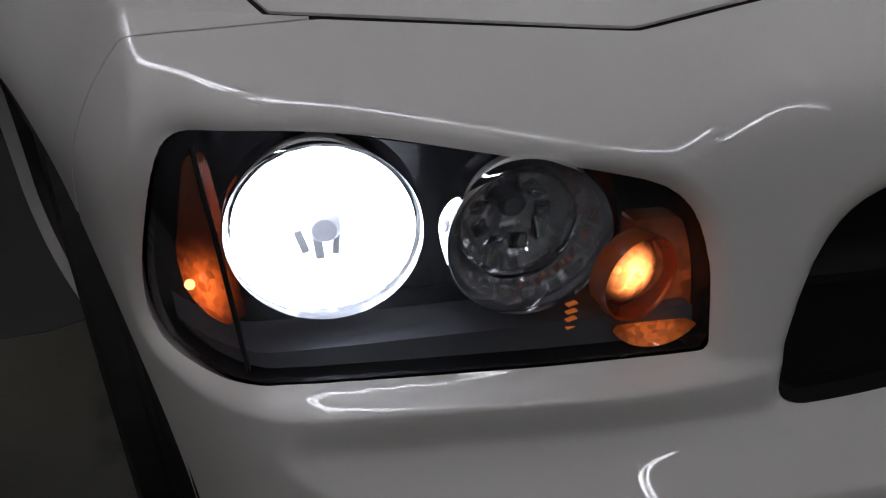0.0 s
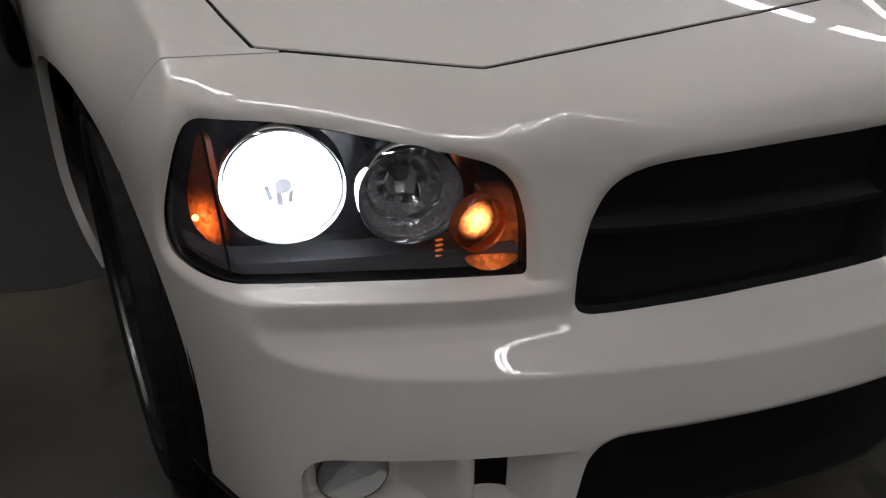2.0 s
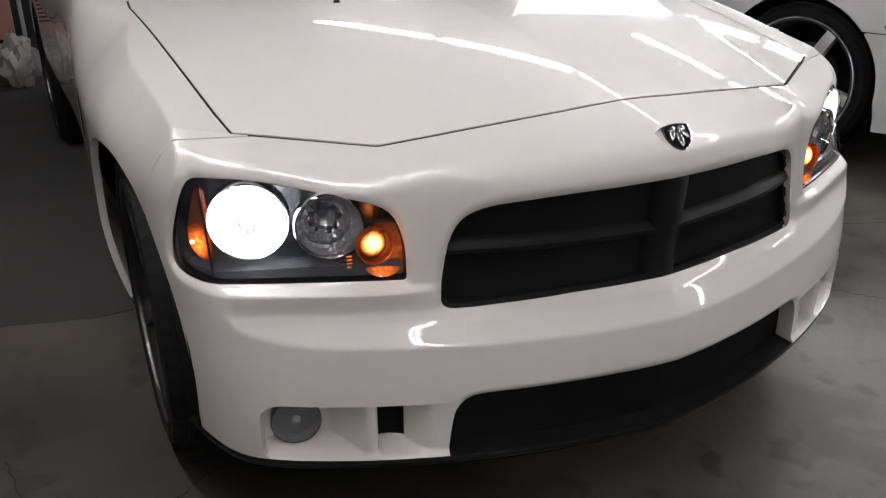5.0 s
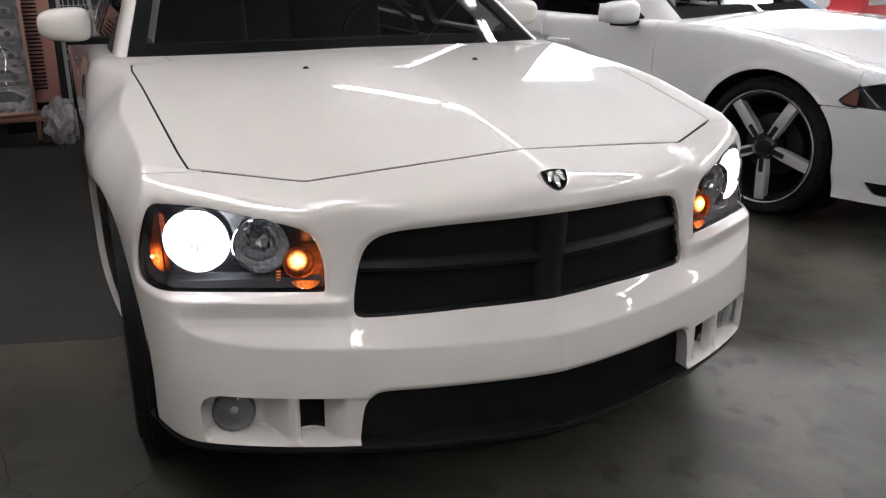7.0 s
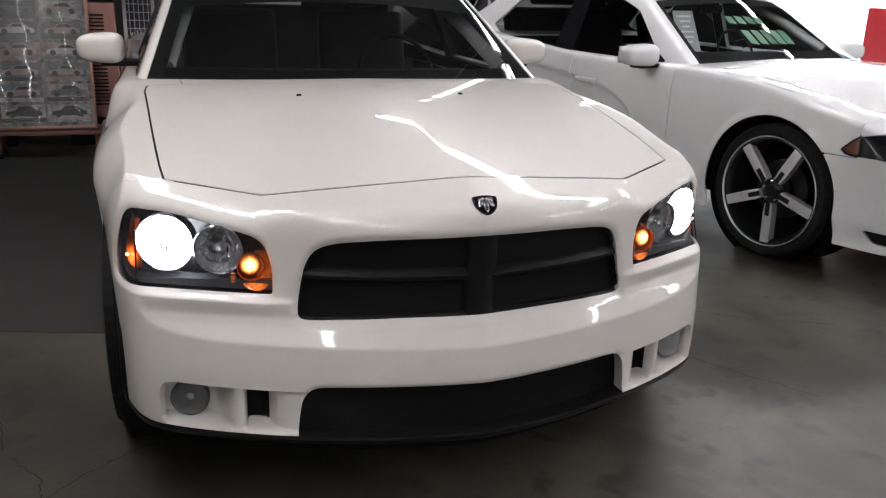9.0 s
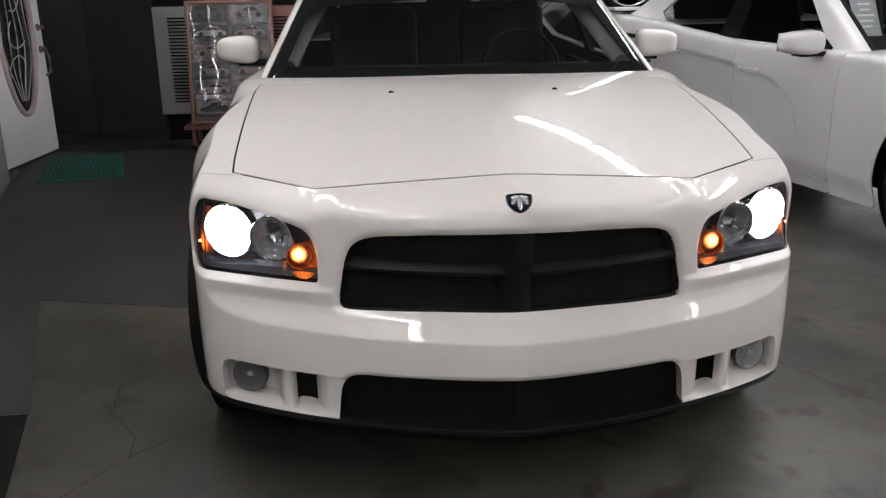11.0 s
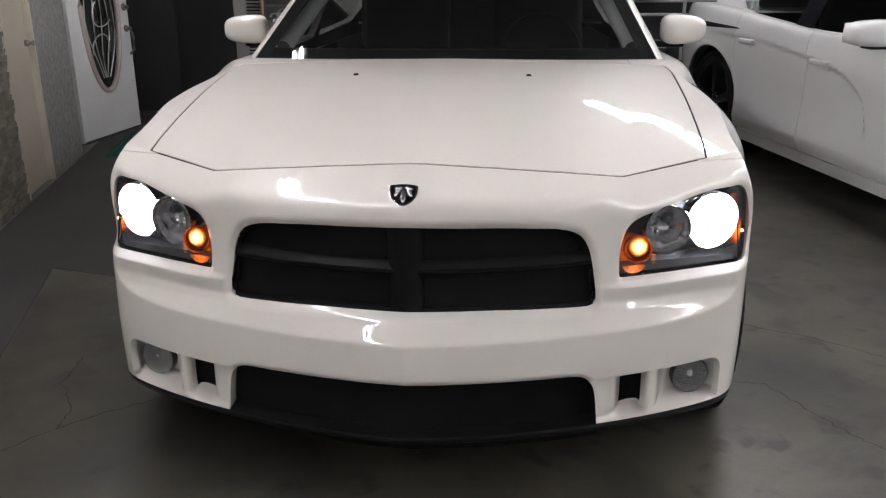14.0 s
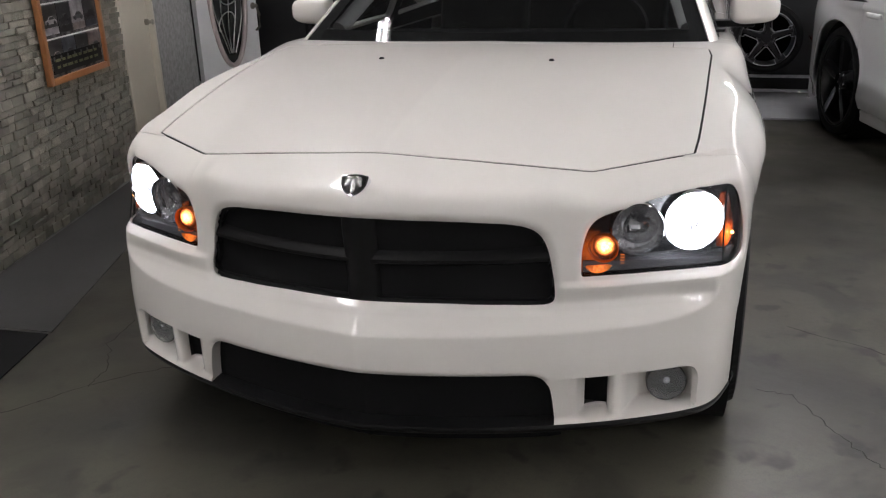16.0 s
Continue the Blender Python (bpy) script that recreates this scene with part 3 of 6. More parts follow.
# ---- wheels and mirrors ----
def build_wheel(parent, centre, outward, rim_mat, spoke_mat, lip_mat, turn=0.0, steer=0.0):
    """A 22-inch wheel with five split spokes; outward is +1 or -1 along x."""
    hub = new("wheel")
    hub.empty_display_size = 0.1
    hub.parent = parent
    hub.matrix_basis = Matrix.Translation(centre) @ Matrix.Rotation(radians(steer), 4, "Z") @ Matrix.Diagonal((outward, 1, 1, 1)) @ Matrix.Rotation(radians(turn), 4, "X")
    tread = [(-0.12, 0.322), (-0.135, 0.338), (-0.13, 0.362), (-0.105, 0.378)]
    for k in range(5):
        x = -0.085 + k * 0.042
        tread += [(x - 0.016, 0.381), (x + 0.012, 0.381), (x + 0.014, 0.374), (x + 0.022, 0.374)]
    tread += [(0.105, 0.378), (0.13, 0.362), (0.135, 0.338), (0.13, 0.325), (0.122, 0.316), (-0.12, 0.316)]
    bm = lathe(tread, 168, "x", closed=True)
    for v in bm.verts:
        r = math.hypot(v.co.y, v.co.z)
        if r > 0.355 and abs(v.co.x) > 0.10 and round(math.atan2(v.co.z, v.co.y) / (2 * math.pi) * 168) % 3 == 0:
            v.co.y, v.co.z = v.co.y * 0.984, v.co.z * 0.984
    part("tyre", bm, RUBBER, hub)
    part("rim", lathe([(-0.11, 0.316), (-0.10, 0.305), (-0.09, 0.29), (0.06, 0.282), (0.10, 0.294), (0.118, 0.303), (0.118, 0.295), (0.098, 0.282), (0.055, 0.27), (-0.09, 0.275)], 72, "x", closed=True), rim_mat, hub)
    part("rim_lip", lathe([(0.119, 0.309), (0.127, 0.313), (0.130, 0.310), (0.127, 0.306), (0.119, 0.305)], 72, "x", closed=True), lip_mat, hub)
    part("barrel", lathe([(-0.085, 0.28), (-0.085, 0.0)], 48, "x"), BLACK_MATT, hub)
    part("brake_disc", lathe([(-0.03, 0.08), (-0.03, 0.17), (0.0, 0.17), (0.0, 0.08)], 48, "x", closed=True), DISC, hub)
    part("hub_cap", lathe([(0.02, 0.075), (0.075, 0.07), (0.088, 0.05), (0.092, 0.036), (0.098, 0.033), (0.1, 0.0)], 32, "x"), RIM_BLACK, hub)
    for k in range(5):
        m = Matrix.Rotation(2 * math.pi * k / 5, 4, "X")
        spoke = part("spoke", plate([(-0.024, 0.072), (0.024, 0.072), (0.030, 0.13), (0.029, 0.299), (-0.029, 0.299), (-0.030, 0.13)], 0.045,
                                    m @ Matrix.Translation((0.102, 0, 0)) @ Matrix.Rotation(radians(90), 4, "Z") @ Matrix.Rotation(radians(3), 4, "X"), 0.004), spoke_mat, hub)
        part("slot", plate(rounded([(-0.014, 0.066), (0.014, 0.066), (0.013, 0.142), (-0.013, 0.142)], 0.004, 3), -0.003,
                           m @ Matrix.Translation((0.1025, 0, 0)) @ Matrix.Rotation(radians(90), 4, "Z") @ Matrix.Rotation(radians(3), 4, "X")), RIM_BLACK, spoke, "black inlay")
        part("lug_nut", lathe([(0.088, 0.011), (0.104, 0.011), (0.108, 0.006)], 8, "x", m=m @ Matrix.Rotation(radians(36), 4, "X") @ Matrix.Translation((-0.01, 0, 0.055))), CHROME, hub)
    return hub


def build_liner(parent, y, z, x0, x1, side):
    bm = lathe([(x0, 0.0), (x0, 0.425), (x1, 0.425)], 40, "x", m=Matrix.Translation((0, y, z)) @ Matrix.Diagonal((side, 1, 1, 1)))
    for f in [f for f in bm.faces if len(f.verts) > 6 and abs(f.calc_center_median().x) > abs(x0) + 0.02]:
        bm.faces.remove(f)
    part("wheel_liner", bm, BLACK_MATT, parent)


def build_mirror(parent, centre, size, side, paint):
    """A rounded door mirror on its black foot."""
    bm = bmesh.new()
    bmesh.ops.create_uvsphere(bm, u_segments=36, v_segments=22, radius=1.0)
    for v in bm.verts:
        x, y, z = v.co
        e = 0.62
        f = lambda a: math.copysign(abs(a) ** e, a)
        x, y, z = f(x), f(y), f(z)
        taper = 1.0 - 0.12 * x * side
        y = y * (0.55 if y > 0 else 1.0)
        v.co = Vector((centre[0] + x * size[0] / 2, centre[1] + y * size[1] / 2, centre[2] + z * size[2] / 2 * taper))
    shell = part("mirror", bm, paint, parent)
    part("mirror_glass", box((centre[0], centre[1] + size[1] * 0.27, centre[2]), (size[0] * 0.84, 0.006, size[2] * 0.78), 0.002), CHROME, shell)
    part("mirror_foot", box((centre[0] - side * size[0] * 0.42, centre[1] + 0.01, centre[2] - size[2] * 0.5), (size[0] * 0.9, size[1] * 0.55, 0.028), 0.01), BLACK_SATIN, shell)


def build_seat(parent, x, y, z, wide=0.5):
    seat = part("seat", box((x, y, z), (wide, 0.52, 0.16), 0.05, seg=3), SEAT, parent)
    part("backrest", box((0, 0, 0.31), (wide, 0.13, 0.62), 0.05, Matrix.Translation((x, y + 0.26, z + 0.05)) @ Matrix.Rotation(radians(-16), 4, "X"), 3), SEAT, seat)
    part("headrest", box((0, 0, 0.74), (wide * 0.5, 0.10, 0.17), 0.04, Matrix.Translation((x, y + 0.26, z + 0.05)) @ Matrix.Rotation(radians(-16), 4, "X"), 3), SEAT, seat)


# ---- the parked sedan in front ----
def wrap(p):
    """A coordinate that runs from the nose round the front corner."""
    return 0.8 * p[:, 0] + 0.6 * p[:, 1]


def sedan_functions():
    """The skin of the parked sedan: its front, flank and top sheets and the field that joins them."""
    nose_line = spline([(0.0, -0.04), (0.10, -0.06), (0.17, -0.088), (0.24, -0.104), (0.32, -0.1065), (0.41, -0.1055), (0.515, -0.0935), (0.95, -0.060)])
    upper = spline([(0.0, -0.052), (0.56, -0.0515), (0.58, -0.046), (0.66, -0.036), (0.74, -0.03), (0.80, -0.026), (0.85, -0.020), (0.95, -0.005)])
    flank = spline([(0.0, 0.80), (0.15, 0.868), (0.28, 0.918), (0.42, 0.954), (0.54, 0.970), (0.66, 0.988), (0.8, 1.006), (1.0, 1.014), (1.25, 1.006), (1.6, 0.985), (2.5, 0.965), (4.0, 0.98), (5.0, 0.95)])
    edge_height = spline([(0.0, 0.509), (0.3, 0.511), (0.6, 0.514), (0.7, 0.517), (0.76, 0.522), (0.82, 0.532), (0.86, 0.545), (0.885, 0.560), (1.1, 0.60)])

    def front(x, z):
        brow = edge_height(x)
        room = np.maximum(0.0, 0.5635 - brow) / 0.0525
        face = nose_line(z)
        shelf = -0.0935 + (z - brow) * 0.79
        wall = upper(z) * room + (1 - room) * (-0.0955 + 0.42 * np.maximum(0, z - 0.56))
        ledge = 0.013 * (1 - step(0.614, 0.632, z)) * step(0.43, 0.62, x) * step(0.570, 0.618, z) * (1 - 0.8 * step(0.84, 0.93, x))
        nose = 0.007 * (step(0.42, 0.56, x) - 0.5) * step(0.60, 0.70, z) - 0.026 * (1 - step(0.30, 0.52, x)) * step(0.60, 0.80, z)
        profile = smooth_max(0.0014, face, -smooth_max(0.0045, -shelf, -wall))
        return profile + nose + 0.282 * x * x + 0.083 * np.sqrt(x * x + 0.000004) + 0.10 * np.maximum(0, x - 0.6) ** 2 - 0.0003 - ledge

    def side(y, z):
        back = step(0.45, 0.85, y)
        tumble = 2.0 + 1.4 * back - 2.6 * step(1.05, 1.6, y)
        return flank(y) - tumble * np.maximum(0, z - 0.74 - 0.07 * back) ** 2 - (0.12 + 0.9 * step(1.0, 1.4, y)) * np.maximum(0, 0.45 + 0.12 * step(1.0, 1.4, y) - z) ** 2

    def top(x, y):
        y = np.minimum(y, 1.5)
        drop = 0.053 * (1 - 0.86 * step(0.25, 1.90, y))
        fold = 0.552 + 0.20 * (np.maximum(y, 0.0) - 0.2)
        inner, outer = drop * (0.5 * np.sqrt(x * x + 0.00002) / fold + 0.5 * (x / fold) ** 2), drop * (1 + 0.58 * (x - fold) / fold)
        crown = -smooth_max(0.0008, -inner, -outer)
        edge = 0.151 + 0.092 * x + 0.56 * np.maximum(0, x - 0.55)
        ahead = np.maximum(0, edge - y)
        droop = -0.012 * ahead + 0.05 * ahead * np.minimum(x, 0.3) / 0.3 + step(0.47, 0.578, x) * (0.30 * ahead + 3.2 * np.maximum(0, ahead - 0.05) ** 2)
        return 0.888 + 0.236 * y - 0.082 * y * y - crown - droop

    def field(x, y, z):
        x = np.abs(x)
        nose = smooth_max(0.017 - 0.009 * step(0.36, 0.61, x), front(x, z) - y, z - top(x, y))
        return smooth_max(0.022 - 0.0200 * step(0.74, 0.84, z) * (1 - step(0.9, 1.6, y)), nose, x - side(y, z), y - 4.95 + 0.15 * x * x)
    return front, side, top, field


HEADLIGHT_LINE = rounded([(0.498, 0.638, 0.006), (0.70, 0.637, 0.08), (0.884, 0.635, 0.06), (0.94, 0.634, 0.03), (0.978, 0.640, 0.035), (0.976, 0.69, 0.03),
                          (0.946, 0.775, 0.05), (0.923, 0.829, 0.02), (0.89, 0.832, 0.03), (0.795, 0.831, 0.06), (0.693, 0.817, 0.06), (0.592, 0.799, 0.05),
                          (0.527, 0.779, 0.06), (0.502, 0.715, 0.05)])
GRILLE_LINE = rounded([(-0.2, 0.805), (0.0, 0.805), (0.29, 0.797, 0.12), (0.41, 0.783, 0.07), (0.462, 0.742, 0.07), (0.485, 0.605, 0.03), (0.484, 0.572, 0.03),
                       (0.44, 0.571, 0.05), (0.2, 0.578), (0.0, 0.579), (-0.2, 0.579)])
LOWER_LINE = rounded([(-0.2, 0.404), (0.0, 0.404), (0.40, 0.402, 0.05), (0.462, 0.399, 0.05), (0.487, 0.36, 0.04), (0.493, 0.31, 0.03), (0.503, 0.10), (-0.2, 0.10)])
FOG_LINE = rounded([(0.455, 0.389, 0.004), (0.70, 0.390, 0.05), (0.824, 0.391, 0.024), (0.848, 0.365, 0.03), (0.846, 0.262, 0.012), (0.70, 0.261, 0.05), (0.455, 0.261, 0.004)])
HOOD_LINE = [(-0.3, 0.151), (0.0, 0.151), (0.15, 0.157), (0.307, 0.172), (0.43, 0.188), (0.552, 0.208), (0.799, 0.366), (0.8075, 0.46), (0.8135, 0.58), (0.819, 0.71), (0.824, 0.85),
             (0.828, 1.0), (0.832, 1.12), (0.836, 1.25), (0.826, 1.36), (0.6, 1.37), (0.3, 1.35), (0.0, 1.345), (-0.3, 1.345)]
MARKER_LINE = rounded([(0.909, 0.812, 0.004), (0.902, 0.74), (0.890, 0.672, 0.006), (0.918, 0.672, 0.02), (0.944, 0.688, 0.012), (0.947, 0.722), (0.916, 0.812, 0.004)], 0.008)


def build_sedan():
    front, side, top, field = sedan_functions()
    lamp = lambda p: inside(HEADLIGHT_LINE, wrap(p), p[:, 2])
    grille = lambda p: np.minimum(inside(GRILLE_LINE, p[:, 0], p[:, 2]), 0.35 - p[:, 1])
    lower = lambda p: np.minimum(inside(LOWER_LINE, p[:, 0], p[:, 2]), 0.35 - p[:, 1])
    fog = lambda p: np.minimum(inside(FOG_LINE, p[:, 0], p[:, 2]), 0.45 - p[:, 1])
    hood = lambda p: np.minimum(inside(HOOD_LINE, p[:, 0], p[:, 1]), p[:, 2] - 0.80)
    seam = lambda p: np.minimum(p[:, 1] - 0.352 - 0.43 * (p[:, 0] - 0.797) - 0.40 * np.maximum(0, 0.90 - p[:, 2]), p[:, 0] - 0.70)
    low = lambda p: p[:, 2] - 0.256

    def arch(p):
        out = -9.0
        for y in (0.765, 3.85):
            r = np.hypot(p[:, 1] - y, np.maximum(p[:, 2] - 0.385, 0))
            out = np.maximum(out, np.minimum(0.415 - r, p[:, 0] - 0.5))
        return out

    def lip(d, depth, wide):
        return depth * np.clip(1 + d / wide, 0, 1) ** 2 * (d > -wide)

    def dent(p):
        out = lip(np.minimum(lamp(p), 0), 0.011, 0.022)
        out = np.maximum(out, lip(np.minimum(grille(p), 0), 0.012, 0.024))
        return np.maximum(out, lip(np.minimum(lower(p), 0), 0.008, 0.016))

    xs = np.arange(0, 1.021, 0.0075)
    zs = np.concatenate([np.arange(-0.10, 0.230, 0.015), np.arange(0.235, 0.436, 0.0075), np.arange(0.44, 0.497, 0.005), np.arange(0.50, 0.646, 0.0032), np.arange(0.65, 1.151, 0.0075)])
    ys = np.concatenate([np.arange(-0.25, 1.6, 0.008), np.arange(1.6, 5.11, 0.045)])
    sh = Shell(field, xs, ys, zs, (0.55, 0.55, 4.4, 0.45, 0.60), dent)

    car = thing("sedan", "pearl white sedan with black grille and lit headlamps", "car")
    bumper = lambda p: np.minimum.reduce([-lamp(p) - 0.0015, -grille(p), -lower(p), -fog(p), -hood(p) - 0.0042, -seam(p) - 0.001, low(p), -arch(p), 1.0 - p[:, 1]])
    fascia = skin("front_bumper", halves(whole(sh.cut(bumper))), PAINT, car, flange=0.02)
    skin("hood", halves(sh.cut(lambda p: hood(p) - 0.0034 - 0.001 * step(0.5, 0.75, p[:, 0]))), PAINT, car, flange=0.0025)
    skin("cowl_panel", halves(sh.cut(lambda p: np.minimum.reduce([-hood(p) - 0.0042, -seam(p) - 0.001, p[:, 1] - 1.0, 1.56 - p[:, 1], p[:, 2] - 0.8]))), PAINT, car, flange=0.01)
    skin("hood_seal", halves(sh.cut(lambda p: np.minimum(hood(p) + 0.016, 0.016 - hood(p)))), BLACK_MATT, car, flange=0.0, sink=0.003)
    f_cut = whole(sh.cut(lambda p: np.minimum.reduce([-lamp(p) - 0.0015, -hood(p) - 0.002, seam(p) - 0.001, -arch(p), p[:, 2] - 0.2, 1.622 - p[:, 1]])))
    d_cut = sh.cut(lambda p: np.minimum.reduce([p[:, 1] - 1.627, 2.738 - p[:, 1], p[:, 2] - 0.22, p[:, 0] - 0.845]))
    r_cut = sh.cut(lambda p: np.minimum.reduce([p[:, 1] - 2.743, 3.75 - p[:, 1], p[:, 2] - 0.22, p[:, 0] - 0.845, -arch(p)]))
    for mirror in (False, True):
        skin("front_fender", [(*f_cut, mirror)], PAINT, car, flange=0.02)
        for name, piece in (("front_door", d_cut), ("rear_door", r_cut)):
            panel = skin(name, [(*piece, mirror)], PAINT, car)
            skin("door_lining", [(*piece, mirror)], INTERIOR, panel, flange=0.0, sink=0.03)
    skin("rear_body", halves(sh.cut(lambda p: np.minimum.reduce([np.maximum(p[:, 1] - 3.755, np.minimum(0.6 - p[:, 0], p[:, 1] - 4.3)), p[:, 2] - 0.22, -arch(p)]))), PAINT, car)
    part("underbody", box((0, 2.45, 0.33), (1.25, 4.3, 0.24)), UNDER, car)
    part("engine_bay", box((0, 0.75, 0.62), (1.10, 0.9, 0.22)), UNDER, car)
    part("cowl", box((0, 1.50, 0.965), (1.62, 0.30, 0.02)), BLACK_MATT, car)
    for sx in (-1, 1):
        part("washer_nozzle", lathe([(0, 0.011), (0.008, 0.010), (0.012, 0.006)], 14, "z", m=Matrix.Translation((sx * 0.309, 1.048, float(top(np.array([0.309]), np.array([1.048]))[0]) - 0.006))), BLACK_SATIN, car)

    def skin_point(s, z, depth=0.0):
        lo, hi = -0.3, 1.0
        for _ in range(40):
            k = (lo + hi) / 2
            if field(np.array([0.8 * s + 0.6 * k]), np.array([0.6 * s - 0.8 * k]), np.array([z]))[0] < 0:
                lo = k
            else:
                hi = k
        k = lo - depth
        return Vector((0.8 * s + 0.6 * k, 0.6 * s - 0.8 * k, z))

    pillar_edge = spline([(0.25, 0.4985), (0.30, 0.4945), (0.335, 0.490), (0.36, 0.485), (0.38, 0.474), (0.392, 0.462), (0.41, 0.44)])
    pocket_depth = spline([(0.40, 0.009), (0.49, 0.009), (0.525, 0.012), (0.545, 0.024), (0.556, 0.045), (0.566, 0.066), (0.592, 0.072), (0.615, 0.066), (0.622, 0.046), (0.628, 0.022),
                           (0.636, 0.010), (0.644, 0.007), (0.654, 0.009), (0.664, 0.024), (0.680, 0.066), (0.698, 0.094), (0.74, 0.098), (0.78, 0.088), (0.815, 0.072), (0.835, 0.050), (0.844, 0.020), (0.849, 0.0)])
    recess = []
    for z in np.concatenate([np.linspace(0.257, 0.296, 16), np.linspace(0.30, 0.40, 16)]):
        x = np.concatenate([np.linspace(float(pillar_edge(z)), 0.5635, 41)[:-1], np.linspace(0.5635, 0.6215, 13)[:-1], np.linspace(0.6215, 0.849, 69)])
        lo, hi = np.full(121, -0.4), np.full(121, 1.0)
        for _ in range(34):
            mid = (lo + hi) / 2
            out = field(x, mid, np.full(121, z)) > 0
            lo, hi = np.where(out, mid, lo), np.where(out, hi, mid)
        recess.append((z, np.stack([x, hi + pocket_depth(x) * step(0.2565, 0.274, z), np.full(121, z)], 1).tolist()))

    # headlamps
    cover = sh.cut(lambda p: lamp(p))
    ledge = sh.cut(lambda p: np.minimum(lamp(p) - 0.006, 0.672 - 0.05 * (wrap(p) - 0.5) - p[:, 2]))
    amber_cut = sh.cut(lambda p: np.minimum.reduce([lamp(p) - 0.004, 0.555 - wrap(p), 0.745 - p[:, 2]]))
    marker = sh.cut(lambda p: np.minimum(inside(MARKER_LINE, wrap(p), p[:, 2]), 0.6 - p[:, 1]))
    for mirror in (False, True):
        flip = Matrix.Diagonal((-1 if mirror else 1, 1, 1, 1))
        head = skin("headlight", [(*cover, mirror)], BLACK_GLOSS, car, "black housed headlamp with clear lens", flange=0.135, push=(-0.12, 0.99, 0.0), sink=0.006, close=True, face=False)
        skin("lens", [(*cover, mirror)], LENS, head, "clear plastic lens", flange=0.0, sink=0.004).visible_shadow = False
        skin("ledge", [(*ledge, mirror)], LAMP_TRIM, head, flange=0.05, push=(-0.12, 0.99, 0.0), sink=0.016)
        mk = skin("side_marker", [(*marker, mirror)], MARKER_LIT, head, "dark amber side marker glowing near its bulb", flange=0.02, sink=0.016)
        bm = bmesh.new()
        bmesh.ops.create_uvsphere(bm, u_segments=16, v_segments=10, radius=0.0045, matrix=flip @ Matrix.Translation(skin_point(0.922, 0.702, 0.020)))
        part("marker_bulb", bm, AMBER_HOT, mk)
        rib = [flip @ skin_point(0.868 + 0.20 * (z - 0.65), z, 0.008) for z in np.linspace(0.646, 0.820, 12)]
        part("divider", tube(rib, 0.0022, 6), BLACK_SATIN, head)

        def bowl(seat_at, r, depth, flutes, ripple):
            bm = bmesh.new()
            rings = []
            n = 96
            for k in range(15):
                t = k / 14
                rr = r * math.sqrt(max(0.0, 1 - t)) if k < 14 else 0.0
                ring = []
                for i in range(n):
                    a = 2 * math.pi * i / n
                    w = 1 + ripple * abs(math.sin(flutes * a / 2)) * (1 - t) * (k > 0)
                    ring.append(bm.verts.new(seat_at @ Vector((rr * w * math.cos(a), depth * t, rr * w * math.sin(a)))))
                rings.append(ring)
            for a, b in zip(rings, rings[1:]):
                for i in range(n):
                    bm.faces.new((a[i], a[(i + 1) % n], b[(i + 1) % n], b[i]))
            bmesh.ops.remove_doubles(bm, verts=bm.verts, dist=1e-5)
            return bm

        def turned(profile, c, mat, name, parent, label="", n=48):
            return part(name, lathe(profile, n, "y", m=c if isinstance(c, Matrix) else flip @ Matrix.Translation(c)), mat, parent, label)

        big = flip @ Matrix.Translation((0.8055, 0.268, 0.749)) @ Matrix.Rotation(radians(20), 4, "Z")
        small = flip @ Matrix.Translation((0.672, 0.180, 0.746)) @ Matrix.Rotation(radians(17), 4, "Z")
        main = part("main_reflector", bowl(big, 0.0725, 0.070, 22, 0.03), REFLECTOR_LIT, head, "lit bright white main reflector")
        part("bezel", lathe([(-0.004, 0.0795), (-0.007, 0.078), (0.004, 0.073), (0.02, 0.073), (0.03, 0.0795)], 64, "y", m=big, closed=True), CHROME, main)
        turned([(0.002, 0.0), (0.002, 0.010), (0.008, 0.0135), (0.034, 0.013), (0.036, 0.0)], big, LAMP_GREY, "bulb_shield", main, "grey bulb shield", 24)
        for k, (fx, fz, fw, fh) in enumerate(((0.020, -0.018, 0.007, 0.022), (0.007, -0.026, 0.008, 0.026), (-0.008, -0.023, 0.006, 0.020))):
            part("flute", box((0, 0, 0), (fw, 0.004, fh), 0.0018, big @ Matrix.Translation((fx, 0.022 + 0.005 * (k % 2), fz)) @ Matrix.Rotation(0.25 - 0.2 * k, 4, "Y")), LAMP_GREY, main)
        beam = part("high_beam_reflector", bowl(small, 0.0625, 0.05, 18, 0.05), REFLECTOR, head, "unlit chrome high beam reflector")
        part("bezel", lathe([(-0.008, 0.0675), (-0.011, 0.0655), (0.0, 0.062), (0.02, 0.062), (0.03, 0.0675)], 64, "y", m=small, closed=True), CHROME, beam)
        well = small @ Matrix.Translation((0.006, 0.004, 0.006))
        part("inner_ring", lathe([(0.004, 0.049), (0.0, 0.0465), (0.012, 0.0445), (0.02, 0.048)], 48, "y", m=well, closed=True), CHROME, beam)
        turned([(0.002, 0.0), (0.002, 0.007), (0.006, 0.011), (0.022, 0.0115), (0.03, 0.016)], well @ Matrix.Translation((0.004, 0, 0.018)), LAMP_TRIM, "bulb_shield", beam, "grey bulb shield", 24)
        for k in range(9):
            a = 2 * math.pi * k / 9 + 0.3
            part("facet", box((0, 0, 0), (0.013, 0.003, 0.018), 0.002, well @ Matrix.Translation((0.027 * math.cos(a), 0.026, 0.027 * math.sin(a)))
                              @ Matrix.Rotation(0.7 * math.sin(2.3 * k), 4, "Z") @ Matrix.Rotation(0.5 * math.cos(1.7 * k), 4, "X") @ Matrix.Rotation(-a, 4, "Y")), CHROME, beam)
